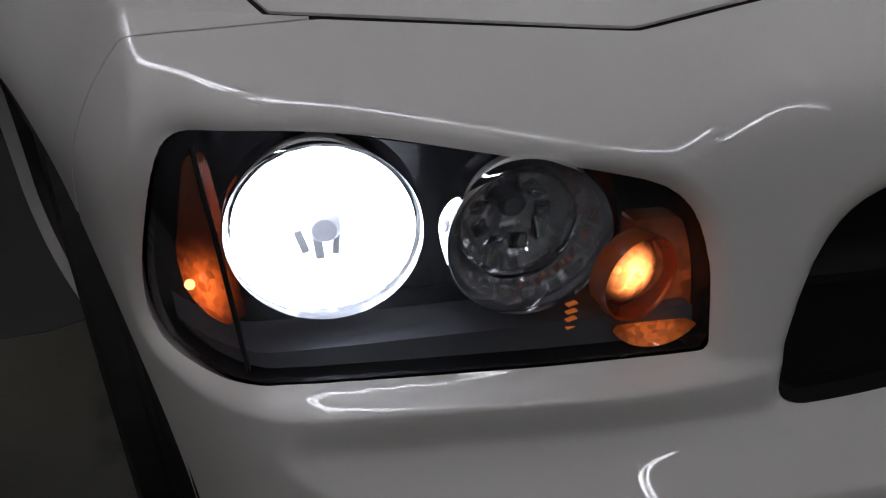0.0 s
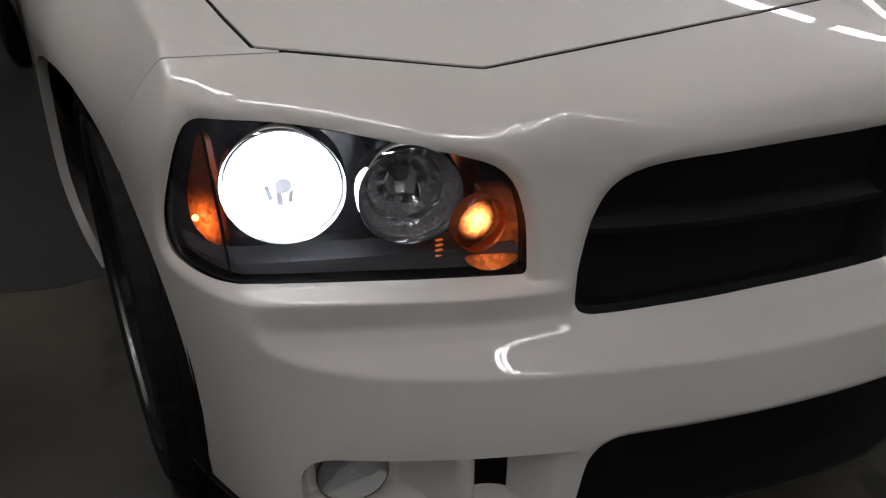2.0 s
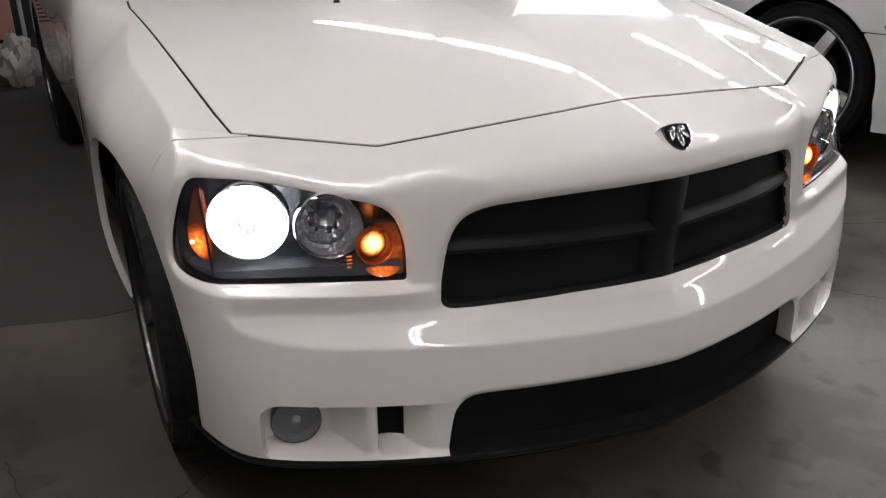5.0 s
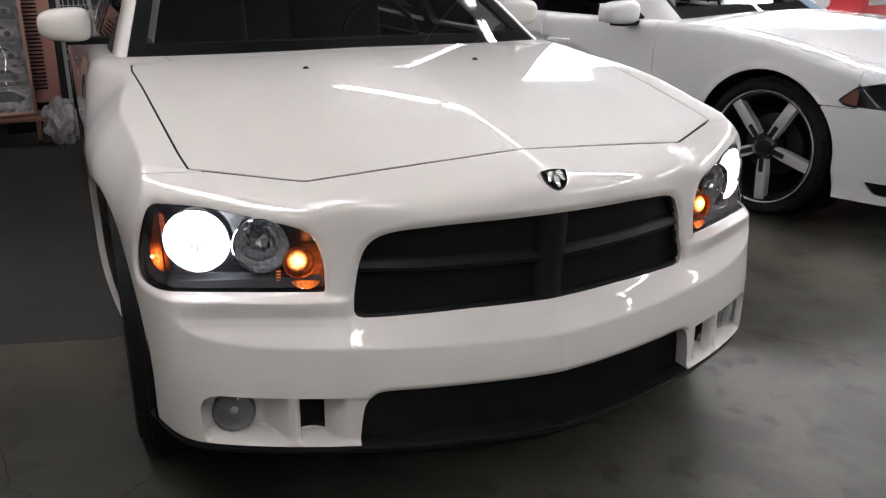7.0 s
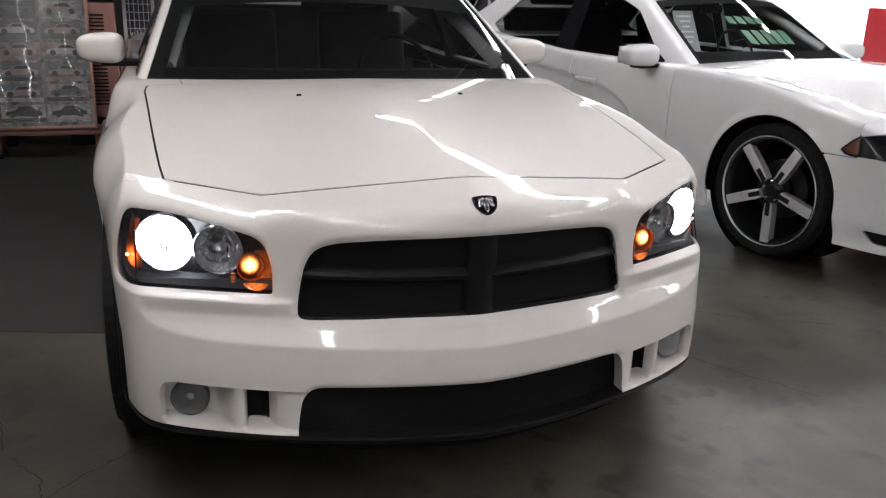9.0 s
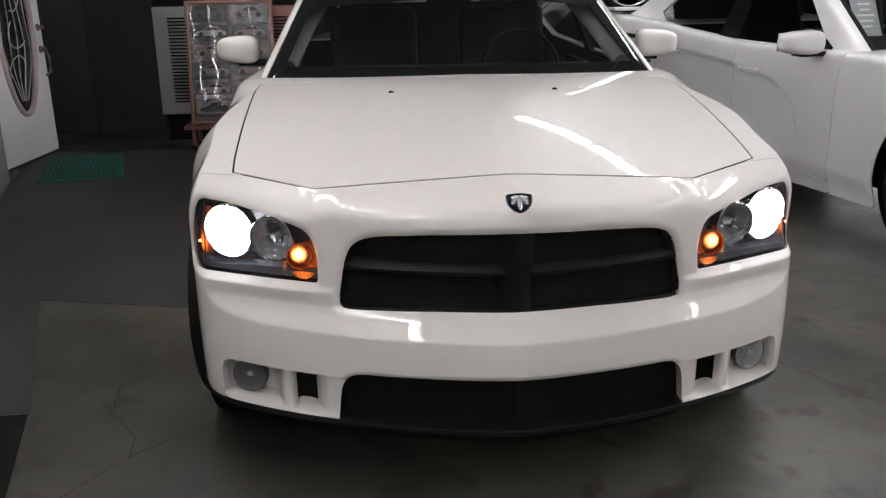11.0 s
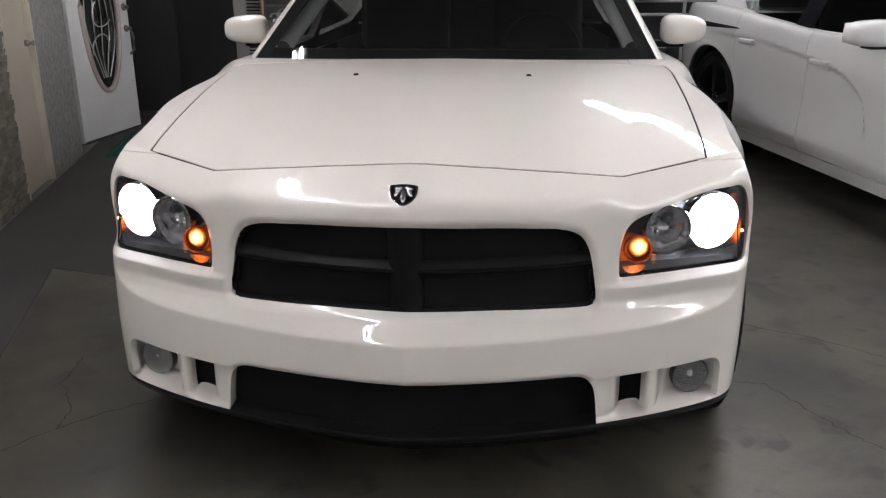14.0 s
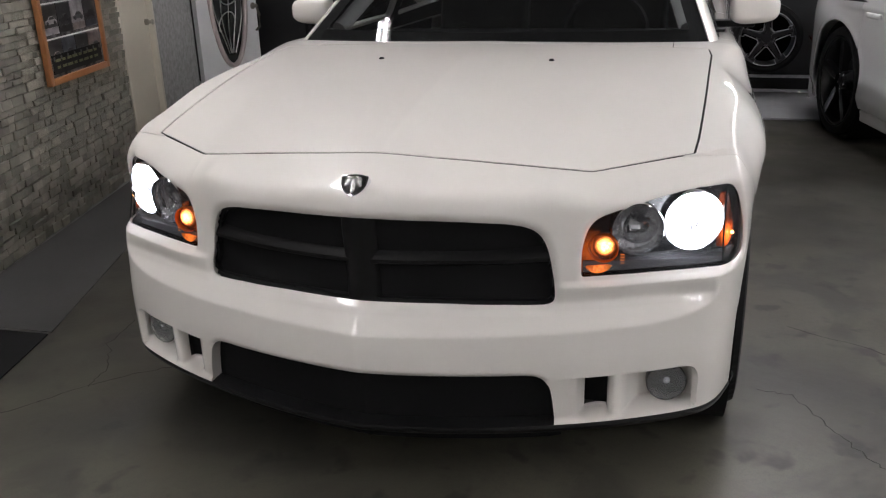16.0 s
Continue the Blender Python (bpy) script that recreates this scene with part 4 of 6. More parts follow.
        turn = (0.594, 0.133, 0.703)
        sig = part("turn_signal", lathe([(0.020, 0.0375), (0.004, 0.0385), (0.0, 0.0370), (0.003, 0.0350), (0.020, 0.0335)], 40, "y", m=flip @ Matrix.Translation(turn), closed=True), AMBER_LINER, head, "lit amber turn signal")
        part("signal_liner", lathe([(0.003, 0.0345), (0.016, 0.0322), (0.018, 0.0332), (0.005, 0.0349)], 40, "y", m=flip @ Matrix.Translation(turn), closed=True), AMBER_LINER, sig, "amber inner tube")
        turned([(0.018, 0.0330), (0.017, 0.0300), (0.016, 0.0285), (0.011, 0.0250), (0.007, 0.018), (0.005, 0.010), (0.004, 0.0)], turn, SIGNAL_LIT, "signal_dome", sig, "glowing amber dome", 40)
        seat = flip @ Matrix.Translation((turn[0] - 0.008, 0.1215, turn[2] - 0.0185)) @ Matrix.Rotation(radians(22), 4, "Z")
        bm = lathe([(0.007, 0.0), (0.006, 0.026), (0.003, 0.038), (0.0, 0.0425), (0.003, 0.0425), (0.010, 0.038), (0.012, 0.0)], 48, "y", m=seat)
        bmesh.ops.bisect_plane(bm, geom=bm.verts[:] + bm.edges[:] + bm.faces[:], plane_co=(0, 0, turn[2] - 0.0430), plane_no=(0, 0, 1), clear_outer=True)
        part("signal_foot", bm, FOOT_GLOW, sig)
        # Wall beside the signal; its amber glow is its own emission.
        skin("amber_wall", [(*amber_cut, mirror)], AMBER_WALL_GLOW, sig, "dark amber inner wall with painted signal glow", flange=0.02, push=(-0.12, 0.99, 0.0), sink=0.026)
        for k in range(4):
            part("signal_fin", box((turn[0] + 0.046, turn[1] + 0.030, turn[2] - 0.045 + 0.0075 * k), (0.010, 0.005, 0.0014), 0.0006, flip), AMBER_FIN_GLOW, sig)

        # fog lamps in their recess
        bm = bmesh.new()
        grid = [(z, [bm.verts.new(flip @ Vector(p)) for p in row]) for z, row in recess]
        back = [bm.verts.new(row[0].co + Vector((0, 0.06, 0))) for z, row in grid]
        for i, ((za, a), (zb, b)) in enumerate(zip(grid, grid[1:])):
            bm.faces.new((back[i], a[0], b[0], back[i + 1]))
            for k in range(120):
                mx = abs(a[k].co.x + b[k + 1].co.x) / 2
                if not (0.564 < mx < 0.621 and 0.277 < za < 0.39):
                    bm.faces.new((a[k], a[k + 1], b[k + 1], b[k]))
        part("fog_recess", bm, PAINT, fascia, "white moulded recess round the fog lamp")
        fl = Matrix.Translation((0.7665, 0.192, 0.3205))
        face_out = flip @ fl @ Matrix.Rotation(radians(14), 4, "Z")
        lampf = part("fog_lamp", lathe([(-0.006, 0.0535), (-0.011, 0.0525), (-0.009, 0.0515), (0.03, 0.052), (0.05, 0.054)], 48, "y", m=face_out), BLACK_GLOSS, fascia, "round clear fog lamp")
        part("fog_reflector", lathe([(0.0, 0.0515), (0.018, 0.045), (0.032, 0.03), (0.038, 0.0)], 48, "y", m=face_out), FOG_BOWL, lampf)
        part("fog_lens", lathe([(-0.010, 0.0515), (-0.018, 0.04), (-0.022, 0.02), (-0.023, 0.0)], 48, "y", m=face_out), FOG_LENS, lampf).visible_shadow = False
        # Large pale bulb cap whose light colour imitates the glint in the lens.
        bm = bmesh.new()
        bmesh.ops.create_uvsphere(bm, u_segments=20, v_segments=12, radius=0.013, matrix=face_out @ Matrix.Translation((0, 0.002, 0.004)))
        part("fog_bulb", bm, LAMP_GREY, lampf, "pale bulb cap painted as the lens glint")
        for rr, y in ((0.046, 0.0), (0.030, 0.010)):
            part("fog_ring", lathe([(y + 0.002, rr + 0.004), (y - 0.003, rr + 0.002), (y - 0.002, rr), (y + 0.006, rr - 0.002)], 48, "y", m=face_out, closed=True), CHROME, lampf)
        part("air_slot", box((0.592, 0.136, 0.335), (0.075, 0.02, 0.125), 0.003, flip), BLACK_MATT, fascia, "black brake duct opening")

    # grille, lower intake, lip
    g_cut = sh.cut(lambda p: grille(p))
    gr = skin("grille", halves(g_cut), BLACK_MATT, car, "matt black crosshair grille", flange=0.02, push=(0, 1, 0), sink=0.030)
    ring = sh.cut(lambda p: np.minimum(grille(p), 0.007 - grille(p)))
    skin("grille_frame", halves(ring), BLACK_SATIN, gr, flange=0.045, push=(0, 1, 0), sink=0.014)
    bm = bmesh.new()
    rows = []
    for x in np.linspace(-0.478, 0.478, 49):
        y0 = float(front(np.array([abs(x)]), np.array([0.685]))[0])
        rows.append([bm.verts.new((x, y0 + dy, 0.686 + dz)) for dy, dz in ((0.07, 0.030), (0.045, 0.027), (0.028, 0.016), (0.020, 0.004), (0.022, -0.006), (0.034, -0.012), (0.07, -0.014))])
    for a, b in zip(rows, rows[1:]):
        for k in range(6):
            bm.faces.new((a[k], a[k + 1], b[k + 1], b[k]))
    part("cross_bar", bm, BLACK_SATIN, gr)
    bm = bmesh.new()
    rows = []
    for z in np.linspace(0.575, 0.806, 24):
        y0 = float(front(np.array([0.0]), np.array([z]))[0])
        rows.append([bm.verts.new((dx, y0 + dy, z)) for dx, dy in ((-0.05, 0.07), (-0.044, 0.04), (-0.036, 0.026), (-0.012, 0.017), (0, 0.014), (0.012, 0.017), (0.036, 0.026), (0.044, 0.04), (0.05, 0.07))])
    for a, b in zip(rows, rows[1:]):
        for k in range(8):
            bm.faces.new((a[k], a[k + 1], b[k + 1], b[k]))
    part("upright_bar", bm, BLACK_SATIN, gr)
    skin("lower_intake", halves(sh.cut(lambda p: np.minimum(lower(p), p[:, 2] - 0.16))), BLACK_MATT, car, "matt black lower air intake", flange=0.03, push=(0, 1, 0), sink=0.05)

    bm = bmesh.new()
    rows = []
    angles = np.linspace(-1.38, 1.38, 121)
    for a in angles:
        d = Vector((math.sin(a), -math.cos(a)))
        o = Vector((math.copysign(min(abs(math.tan(a)) * 0.6, 0.5), a), 0.62))
        lo, hi = 0.0, 1.5
        for _ in range(36):
            k = (lo + hi) / 2
            if field(np.array([o.x + d.x * k]), np.array([o.y + d.y * k]), np.array([0.27]))[0] < 0:
                lo = k
            else:
                hi = k
        p = o + d * lo
        drop = 0.0
        out = 0.001
        tuck = -0.012 * math.cos(a) ** 2
        prof = ((-0.07, 0.252), (-0.004, 0.254), (out - 0.004, 0.250), (out + 0.3 * tuck, 0.246), (out + tuck, 0.233), (out + tuck - 0.005, 0.229), (-0.09, 0.227))
        rows.append([bm.verts.new((p.x + d.x * e, p.y + d.y * e, z - drop)) for e, z in prof])
    for a, b in zip(rows, rows[1:]):
        for k in range(7):
            bm.faces.new((a[k], a[(k + 1) % 7], b[(k + 1) % 7], b[k]))
    bm.faces.new(rows[0])
    bm.faces.new(rows[-1])
    part("front_lip", bm, LIP, car, "black urethane front lip")

    # nose badge: a plain shield
    face = Matrix.Translation((0.0, -0.021, 0.8815)) @ Matrix.Rotation(radians(-42), 4, "X")
    shield = [(-0.036, 0.024, 0.006), (0, 0.030, 0.02), (0.036, 0.024, 0.006), (0.034, -0.006, 0.012), (0.018, -0.026, 0.012), (0, -0.033, 0.006), (-0.018, -0.026, 0.012), (-0.034, -0.006, 0.012)]
    badge = part("badge", plate(rounded(shield, 0.01, 4), 0.022, face @ Matrix.Translation((0, -0.006, 0)), 0.0015), CHROME, car, "chrome shield badge")
    part("badge_field", plate(rounded([(x * 0.87, z * 0.87, r) for x, z, r in shield], 0.008, 4), -0.0075, face), BLACK_GLOSS, badge)
    bm = bmesh.new()
    for x, z, w, h, turn in ((0.0, -0.006, 0.007, 0.019, 0), (-0.015, 0.004, 0.0055, 0.014, 28), (0.015, 0.004, 0.0055, 0.014, -28), (-0.012, 0.015, 0.010, 0.0055, -14), (0.012, 0.015, 0.010, 0.0055, 14)):
        bmesh.ops.create_uvsphere(bm, u_segments=14, v_segments=8, radius=1.0, matrix=face @ Matrix.Translation((x, -0.008, z)) @ Matrix.Rotation(radians(turn), 4, "Y") @ Matrix.Diagonal((w, 0.005, h, 1)))
    part("badge_relief", bm, CHROME, badge)

    for y in (0.765, 3.85):
        for s in (-1, 1):
            build_liner(car, y, 0.385, 0.60, 0.94, s)
            build_wheel(car, (s * 0.842, y, 0.382), s, RIM_BLACK, RIM_BLACK, RIM_BLACK, 20, -2.0 if y < 2 else 0.0)
    build_cabin(car, PAINT, 0.0, WINDSCREEN, SIDE_GLASS, edge=0.034, band_wide=0.058)
    for s in (-1, 1):
        build_mirror(car, (s * 1.005, 2.02, 1.125), (0.20, 0.16, 0.128), s, PAINT)
    return car


def build_cabin(car, paint, shift, screen, glass, belt=1.03, z_roof=1.47, edge=0.055, band_wide=0.034):
    """Pillars, roof, glass and seats of a four-door sedan, with its windscreen foot near y = 1.35 + shift."""
    def screen_y(x, z):
        return 1.37 + shift + 0.23 * x * x + 1.78 * (z - 1.05)

    def flank(y, z):
        return 0.868 - 0.44 * (z - belt) - 0.04 * np.maximum(0, y - 2.4 - shift) ** 2 * 0.6

    def roof(x, y):
        return z_roof - 0.035 * (y - 2.65 - shift) ** 2 - 0.09 * x * x

    def field(x, y, z):
        x = np.abs(x)
        return smooth_max(0.018, (screen_y(x, z) - y) * 0.5, x - flank(y, z), z - roof(x, y), (y - 4.42 - shift + 1.9 * (z - 1.05)) * 0.45)
    sh = Shell(field, np.arange(0, 1.01, 0.018), np.arange(0.9 + shift, 5.01 + shift, 0.022), np.arange(0.93, 1.701, 0.018), (0.45, 2.5 + shift, 3.2 + shift, 1.0, 1.25))

    def pane_front(p):
        return np.minimum.reduce([flank(p[:, 1], p[:, 2]) - p[:, 0] - edge, roof(p[:, 0], p[:, 1]) - p[:, 2] - 0.045, 0.5 - (p[:, 1] - screen_y(p[:, 0], p[:, 2])), p[:, 2] - 1.0])

    def pane_back(p):
        return np.minimum.reduce([flank(p[:, 1], p[:, 2]) - p[:, 0] - 0.09, roof(p[:, 0], p[:, 1]) - p[:, 2] - 0.06, p[:, 1] - 3.6 - shift, p[:, 2] - belt - 0.05])
    y0 = 1.72 + shift
    near_line = rounded([(y0, belt + 0.008), (2.66 + shift, belt + 0.012), (2.66 + shift, z_roof - 0.075), (2.30 + shift, z_roof - 0.095), (2.1 + shift, z_roof - 0.16)], 0.03)
    far_line = rounded([(2.76 + shift, belt + 0.014), (3.52 + shift, belt + 0.04), (3.74 + shift, belt + 0.14), (3.45 + shift, z_roof - 0.11), (2.76 + shift, z_roof - 0.075)], 0.03)

    def pane_near(p):
        return np.minimum(inside(near_line, p[:, 1], p[:, 2]), p[:, 0] - 0.5)

    def pane_far(p):
        return np.minimum(inside(far_line, p[:, 1], p[:, 2]), p[:, 0] - 0.5)
    body = skin("roof", halves(sh.cut(lambda p: np.minimum.reduce([-pane_front(p), -pane_back(p), -pane_near(p), -pane_far(p), p[:, 2] - 0.96]))), paint, car, flange=0.02)
    inner = sh.cut(lambda p: np.minimum.reduce([-pane_front(p) - 0.004, -pane_back(p) - 0.004, -pane_near(p) - 0.004, -pane_far(p) - 0.004, p[:, 2] - 0.97]))
    skin("cabin_lining", halves(inner), INTERIOR, body, flange=0.0, sink=0.021)
    skin("windscreen", halves(sh.cut(pane_front)), screen, car, "clear windscreen", flange=0.0, sink=0.004).visible_shadow = False
    skin("rear_window", halves(sh.cut(pane_back)), glass, car, flange=0.0, sink=0.004).visible_shadow = False
    band = sh.cut(lambda p: np.minimum(pane_front(p) + 0.004, band_wide - pane_front(p)))
    skin("windscreen_seal", halves(band), BLACK_SATIN, body, flange=0.0, sink=0.007)
    def post(p):
        lift = 0.06 * (p[:, 2] - belt)
        return np.minimum.reduce([p[:, 1] - 2.60 - shift - lift, 2.82 + shift - lift - p[:, 1], p[:, 2] - belt - 0.012, z_roof - 0.085 - p[:, 2], p[:, 0] - 0.5])

    def sail(p):
        return np.minimum.reduce([p[:, 1] - 1.66 - shift - 1.9 * (p[:, 2] - belt), 1.92 + shift - p[:, 1], p[:, 2] - belt - 0.008, p[:, 0] - 0.5])
    frit = sh.cut(lambda p: np.minimum.reduce([pane_front(p) + 0.004, screen_y(p[:, 0], 1.075 + 0 * p[:, 0]) + 0.03 - p[:, 1], p[:, 1] * 0 + 1]))
    skin("frit_band", halves(frit), FRIT, body, flange=0.0, sink=0.009)
    for mirror in (False, True):
        skin("pillar_cover", [(*sh.cut(post), mirror)], BLACK_GLOSS, body, "gloss black door pillar", flange=0.002, sink=-0.003)
        skin("mirror_sail", [(*sh.cut(sail), mirror)], BLACK_SATIN, body, flange=0.002, sink=-0.003)
        skin("side_window", [(*sh.cut(pane_near), mirror)], glass, car, flange=0.0, sink=0.004).visible_shadow = False
        skin("side_window", [(*sh.cut(pane_far), mirror)], glass, car, flange=0.0, sink=0.004).visible_shadow = False
        s = -1 if mirror else 1
        part("pillar_trim", tube([(s * 0.745, 1.70 + shift, 1.07), (s * 0.675, 1.97 + shift, 1.22), (s * 0.58, 2.33 + shift, 1.392)], 0.034, 10), PILLAR_TRIM, car)
    part("dashboard", box((0, 1.86 + shift, 0.93), (1.5, 0.62, 0.2), 0.06, seg=3), INTERIOR, car)
    part("cabin_floor", box((0, 2.9 + shift, 0.5), (1.5, 2.4, 0.1)), INTERIOR, car)
    part("headliner", box((0, 2.75 + shift, z_roof - 0.085), (0.9, 1.0, 0.02), 0.005), INTERIOR, car)
    for x in (-0.37, 0.37):
        build_seat(car, x, 2.55 + shift, 0.62)
    build_seat(car, 0.0, 3.4 + shift, 0.62, 1.2)
    part("steering_wheel", lathe([(-0.012, 0.19), (0.0, 0.202), (0.012, 0.19), (0.0, 0.178)], 40, "y", m=Matrix.Translation((0.37, 2.17 + shift, 1.0)) @ Matrix.Rotation(radians(-22), 4, "X"), closed=True), INTERIOR, car)
    part("rear_view_mirror", box((0, 2.14 + shift, 1.33), (0.22, 0.03, 0.06), 0.012), INTERIOR, car)
    for x in (-0.38, 0.36):
        part("wiper", tube([(x, 1.44 + shift + 0.2 * x * x, 1.055), (x + 0.3, 1.50 + shift + 0.2 * (x + 0.3) ** 2, 1.068), (x + 0.52, 1.55 + shift + 0.2 * (x + 0.5) ** 2, 1.068)], 0.007, 8), BLACK_SATIN, car)


# ---- the second sedan ----
def build_second_sedan():
    """A newer white sedan parked along the stone wall's line; y runs back from its nose."""
    centre = spline([(0.0, 0.02), (0.15, -0.01), (0.3, -0.04), (0.5, -0.035), (0.66, -0.005), (0.76, 0.05), (0.86, 0.14), (1.0, 0.3)])
    crown = spline([(-0.1, 0.70), (0.3, 0.785), (0.6, 0.865), (1.0, 0.95), (1.4, 0.995), (1.8, 1.01), (2.6, 1.005), (3.3, 1.04), (3.9, 1.08), (4.6, 1.10), (5.2, 1.08)])
    belt = spline([(0.0, 0.70), (1.2, 0.78), (1.7, 0.72), (1.95, 0.60), (2.05, 0.52), (2.15, 0.70), (2.4, 0.82), (2.9, 0.885), (3.5, 0.92), (4.6, 0.94)])

    def front(x, z):
        return centre(z) + 0.40 * x * x

    def side(y, z):
        wide = 0.95 - 0.22 * np.maximum(0, 0.8 - y) ** 2 - 0.38 * np.maximum(0, y - 4.3) ** 2
        hip = 0.028 * np.exp(-((y - 4.0) / 0.65) ** 2) * np.exp(-((z - 0.80) / 0.22) ** 2) + 0.016 * np.exp(-((y - 1.0) / 0.5) ** 2) * np.exp(-((z - 0.72) / 0.2) ** 2)
        scoop = 0.024 * step(0.0, 0.045, belt(y) - z) * step(2.02, 2.14, y) * (1 - step(3.6, 4.3, y)) * step(0.30, 0.62, z)
        roll = 0.30 * np.maximum(0, z - 0.76) ** 2 * 1.6
        sill = 0.04 * (1 - step(0.22, 0.36, z))
        ridge = 0.006 * np.exp(-((np.hypot(y - 1.0, np.maximum(z - 0.385, 0)) - 0.44) / 0.02) ** 2) + 0.006 * np.exp(-((np.hypot(y - 4.05, np.maximum(z - 0.385, 0)) - 0.44) / 0.02) ** 2)
        return wide + hip - scoop - roll - sill + ridge

    def top(x, y):
        return crown(y) + 0.05 * (1 - (x / 0.95) ** 2) * (1 - step(1.5, 2.0, y)) * step(0.0, 0.4, y)

    def field(x, y, z):
        x = np.abs(x)
        return smooth_max(0.018, front(x, z) - y, x - side(y, z), z - top(x, y), y - 5.06 + 0.2 * x * x)
    sh = Shell(field, np.arange(0, 1.06, 0.02), np.arange(-0.2, 5.3, 0.02), np.arange(0.0, 1.26, 0.018), (0.55, 0.6, 4.5, 0.45, 0.60))
    place = pose(3.564, 1.011, 0, 0, 0, 12.94)
    car = thing("sedan", "cool white newer sedan on large black and silver wheels", "car", place)

    def arch(p):
        out = -9.0
        for y in (1.0, 4.05):
            r = np.hypot(p[:, 1] - y, np.maximum(p[:, 2] - 0.385, 0))
            out = np.maximum(out, np.minimum(0.425 - r, p[:, 0] - 0.5))
        return out
    lamp_line = rounded([(0.60, 0.70), (0.85, 0.668), (1.075, 0.672), (1.12, 0.69), (1.06, 0.77), (0.96, 0.80), (0.60, 0.765)], 0.02)
    fog_line = rounded([(0.66, 0.30), (0.98, 0.305), (0.92, 0.235), (0.66, 0.23)], 0.02)
    grille_line = rounded([(-0.2, 0.665), (0.44, 0.645), (0.42, 0.47), (-0.2, 0.46)], 0.03)
    lamp = lambda p: inside(lamp_line, wrap(p), p[:, 2])
    fog = lambda p: np.minimum(inside(fog_line, wrap(p), p[:, 2]), 0.8 - p[:, 1])
    grille = lambda p: np.minimum(inside(grille_line, p[:, 0], p[:, 2]), 0.3 - p[:, 1])
    hood_line = [(-0.3, 0.26), (0.0, 0.26), (0.5, 0.38), (0.74, 0.56), (0.80, 0.9), (0.83, 1.5), (0.6, 1.5), (0.0, 1.42), (-0.3, 1.42)]
    hood = lambda p: np.minimum(inside(hood_line, p[:, 0], p[:, 1]), p[:, 2] - 0.7)
    common = lambda p: np.minimum.reduce([-arch(p), p[:, 2] - 0.19])
    skin("front_bumper", halves(sh.cut(lambda p: np.minimum.reduce([common(p), -lamp(p), -fog(p), -grille(p), -hood(p) - 0.003, np.maximum(0.5 - p[:, 1], np.minimum(0.662 - p[:, 2], 1.0 - p[:, 1]))]))), PAINT_TWO, car)
    skin("hood", halves(sh.cut(lambda p: hood(p) - 0.002)), PAINT_TWO, car)
    skin("grille", halves(sh.cut(grille)), BLACK_MATT, car, "black mesh grille", flange=0.0, sink=0.03)
    fog_cut = sh.cut(fog)
    f = sh.cut(lambda p: np.minimum.reduce([common(p), -lamp(p), -hood(p) - 0.003, np.minimum(p[:, 1] - 0.503, np.maximum(p[:, 2] - 0.666, p[:, 1] - 1.0)), 1.777 - p[:, 1]]))
    d = sh.cut(lambda p: np.minimum.reduce([common(p), p[:, 1] - 1.783, 2.757 - p[:, 1], p[:, 0] - 0.835, p[:, 2] - 0.27]))
    r = sh.cut(lambda p: np.minimum.reduce([common(p), p[:, 1] - 2.763, 3.70 + 0.5 * np.maximum(0, 0.6 - p[:, 2]) - p[:, 1], p[:, 0] - 0.835, p[:, 2] - 0.27]))
    sill = sh.cut(lambda p: np.minimum.reduce([common(p), p[:, 1] - 1.783, 3.6 - p[:, 1], p[:, 0] - 0.6, 0.264 - p[:, 2]]))
    quarter = sh.cut(lambda p: np.minimum.reduce([common(p), np.maximum(p[:, 1] - 3.706 - 0.5 * np.maximum(0, 0.6 - p[:, 2]), np.minimum(0.6 - p[:, 0], p[:, 1] - 4.4))]))
    skin("rear_body", halves(quarter), PAINT_TWO, car)
    decal = rounded([(4.85, 0.915), (4.85, 0.985), (3.70, 0.965), (3.62, 0.955)], 0.01)
    stripe = sh.cut(lambda p: np.minimum(inside(decal, p[:, 1], p[:, 2]), p[:, 0] - 0.5))
    cover = sh.cut(lamp)
    amber = sh.cut(lambda p: np.minimum(lamp(p) - 0.006, wrap(p) - 1.05))
    for mirror in (False, True):
        flip = Matrix.Diagonal((-1 if mirror else 1, 1, 1, 1))
        s = -1 if mirror else 1
        skin("front_fender", [(*f, mirror)], PAINT_TWO, car)
        door = skin("front_door", [(*d, mirror)], PAINT_TWO, car)
        rear = skin("rear_door", [(*r, mirror)], PAINT_TWO, car)
        skin("door_lining", [(*d, mirror)], INTERIOR, door, flange=0.0, sink=0.03)
        skin("door_lining", [(*r, mirror)], INTERIOR, rear, flange=0.0, sink=0.03)
        skin("sill", [(*sill, mirror)], PAINT_TWO, car)
        skin("stripe", [(*stripe, mirror)], BLACK_SATIN, car, "dark stripe along the rear quarter", flange=0.0, sink=-0.0025)
        for panel, y, z in ((door, 2.58, 0.835), (rear, 3.52, 0.88)):
            x = float(side(np.array([y]), np.array([z]))[0])
            part("door_handle", box((s * (x + 0.012), y, z), (0.03, 0.20, 0.035), 0.012, seg=3), PAINT_TWO, panel)
            part("handle_cup", box((s * (x - 0.004), y - 0.02, z - 0.012), (0.01, 0.11, 0.06), 0.004), PAINT_TWO, panel)
        head = skin("headlight", [(*cover, mirror)], BLACK_GLOSS, car, "unlit headlamp with amber corner", flange=0.10, push=(-0.2, 0.98, 0), sink=0.004, close=True, face=False)
        skin("lens", [(*cover, mirror)], LENS, head, flange=0.0, sink=0.002).visible_shadow = False
        skin("corner_marker", [(*amber, mirror)], AMBER_DARK, head, "amber corner marker", flange=0.02, sink=0.012)
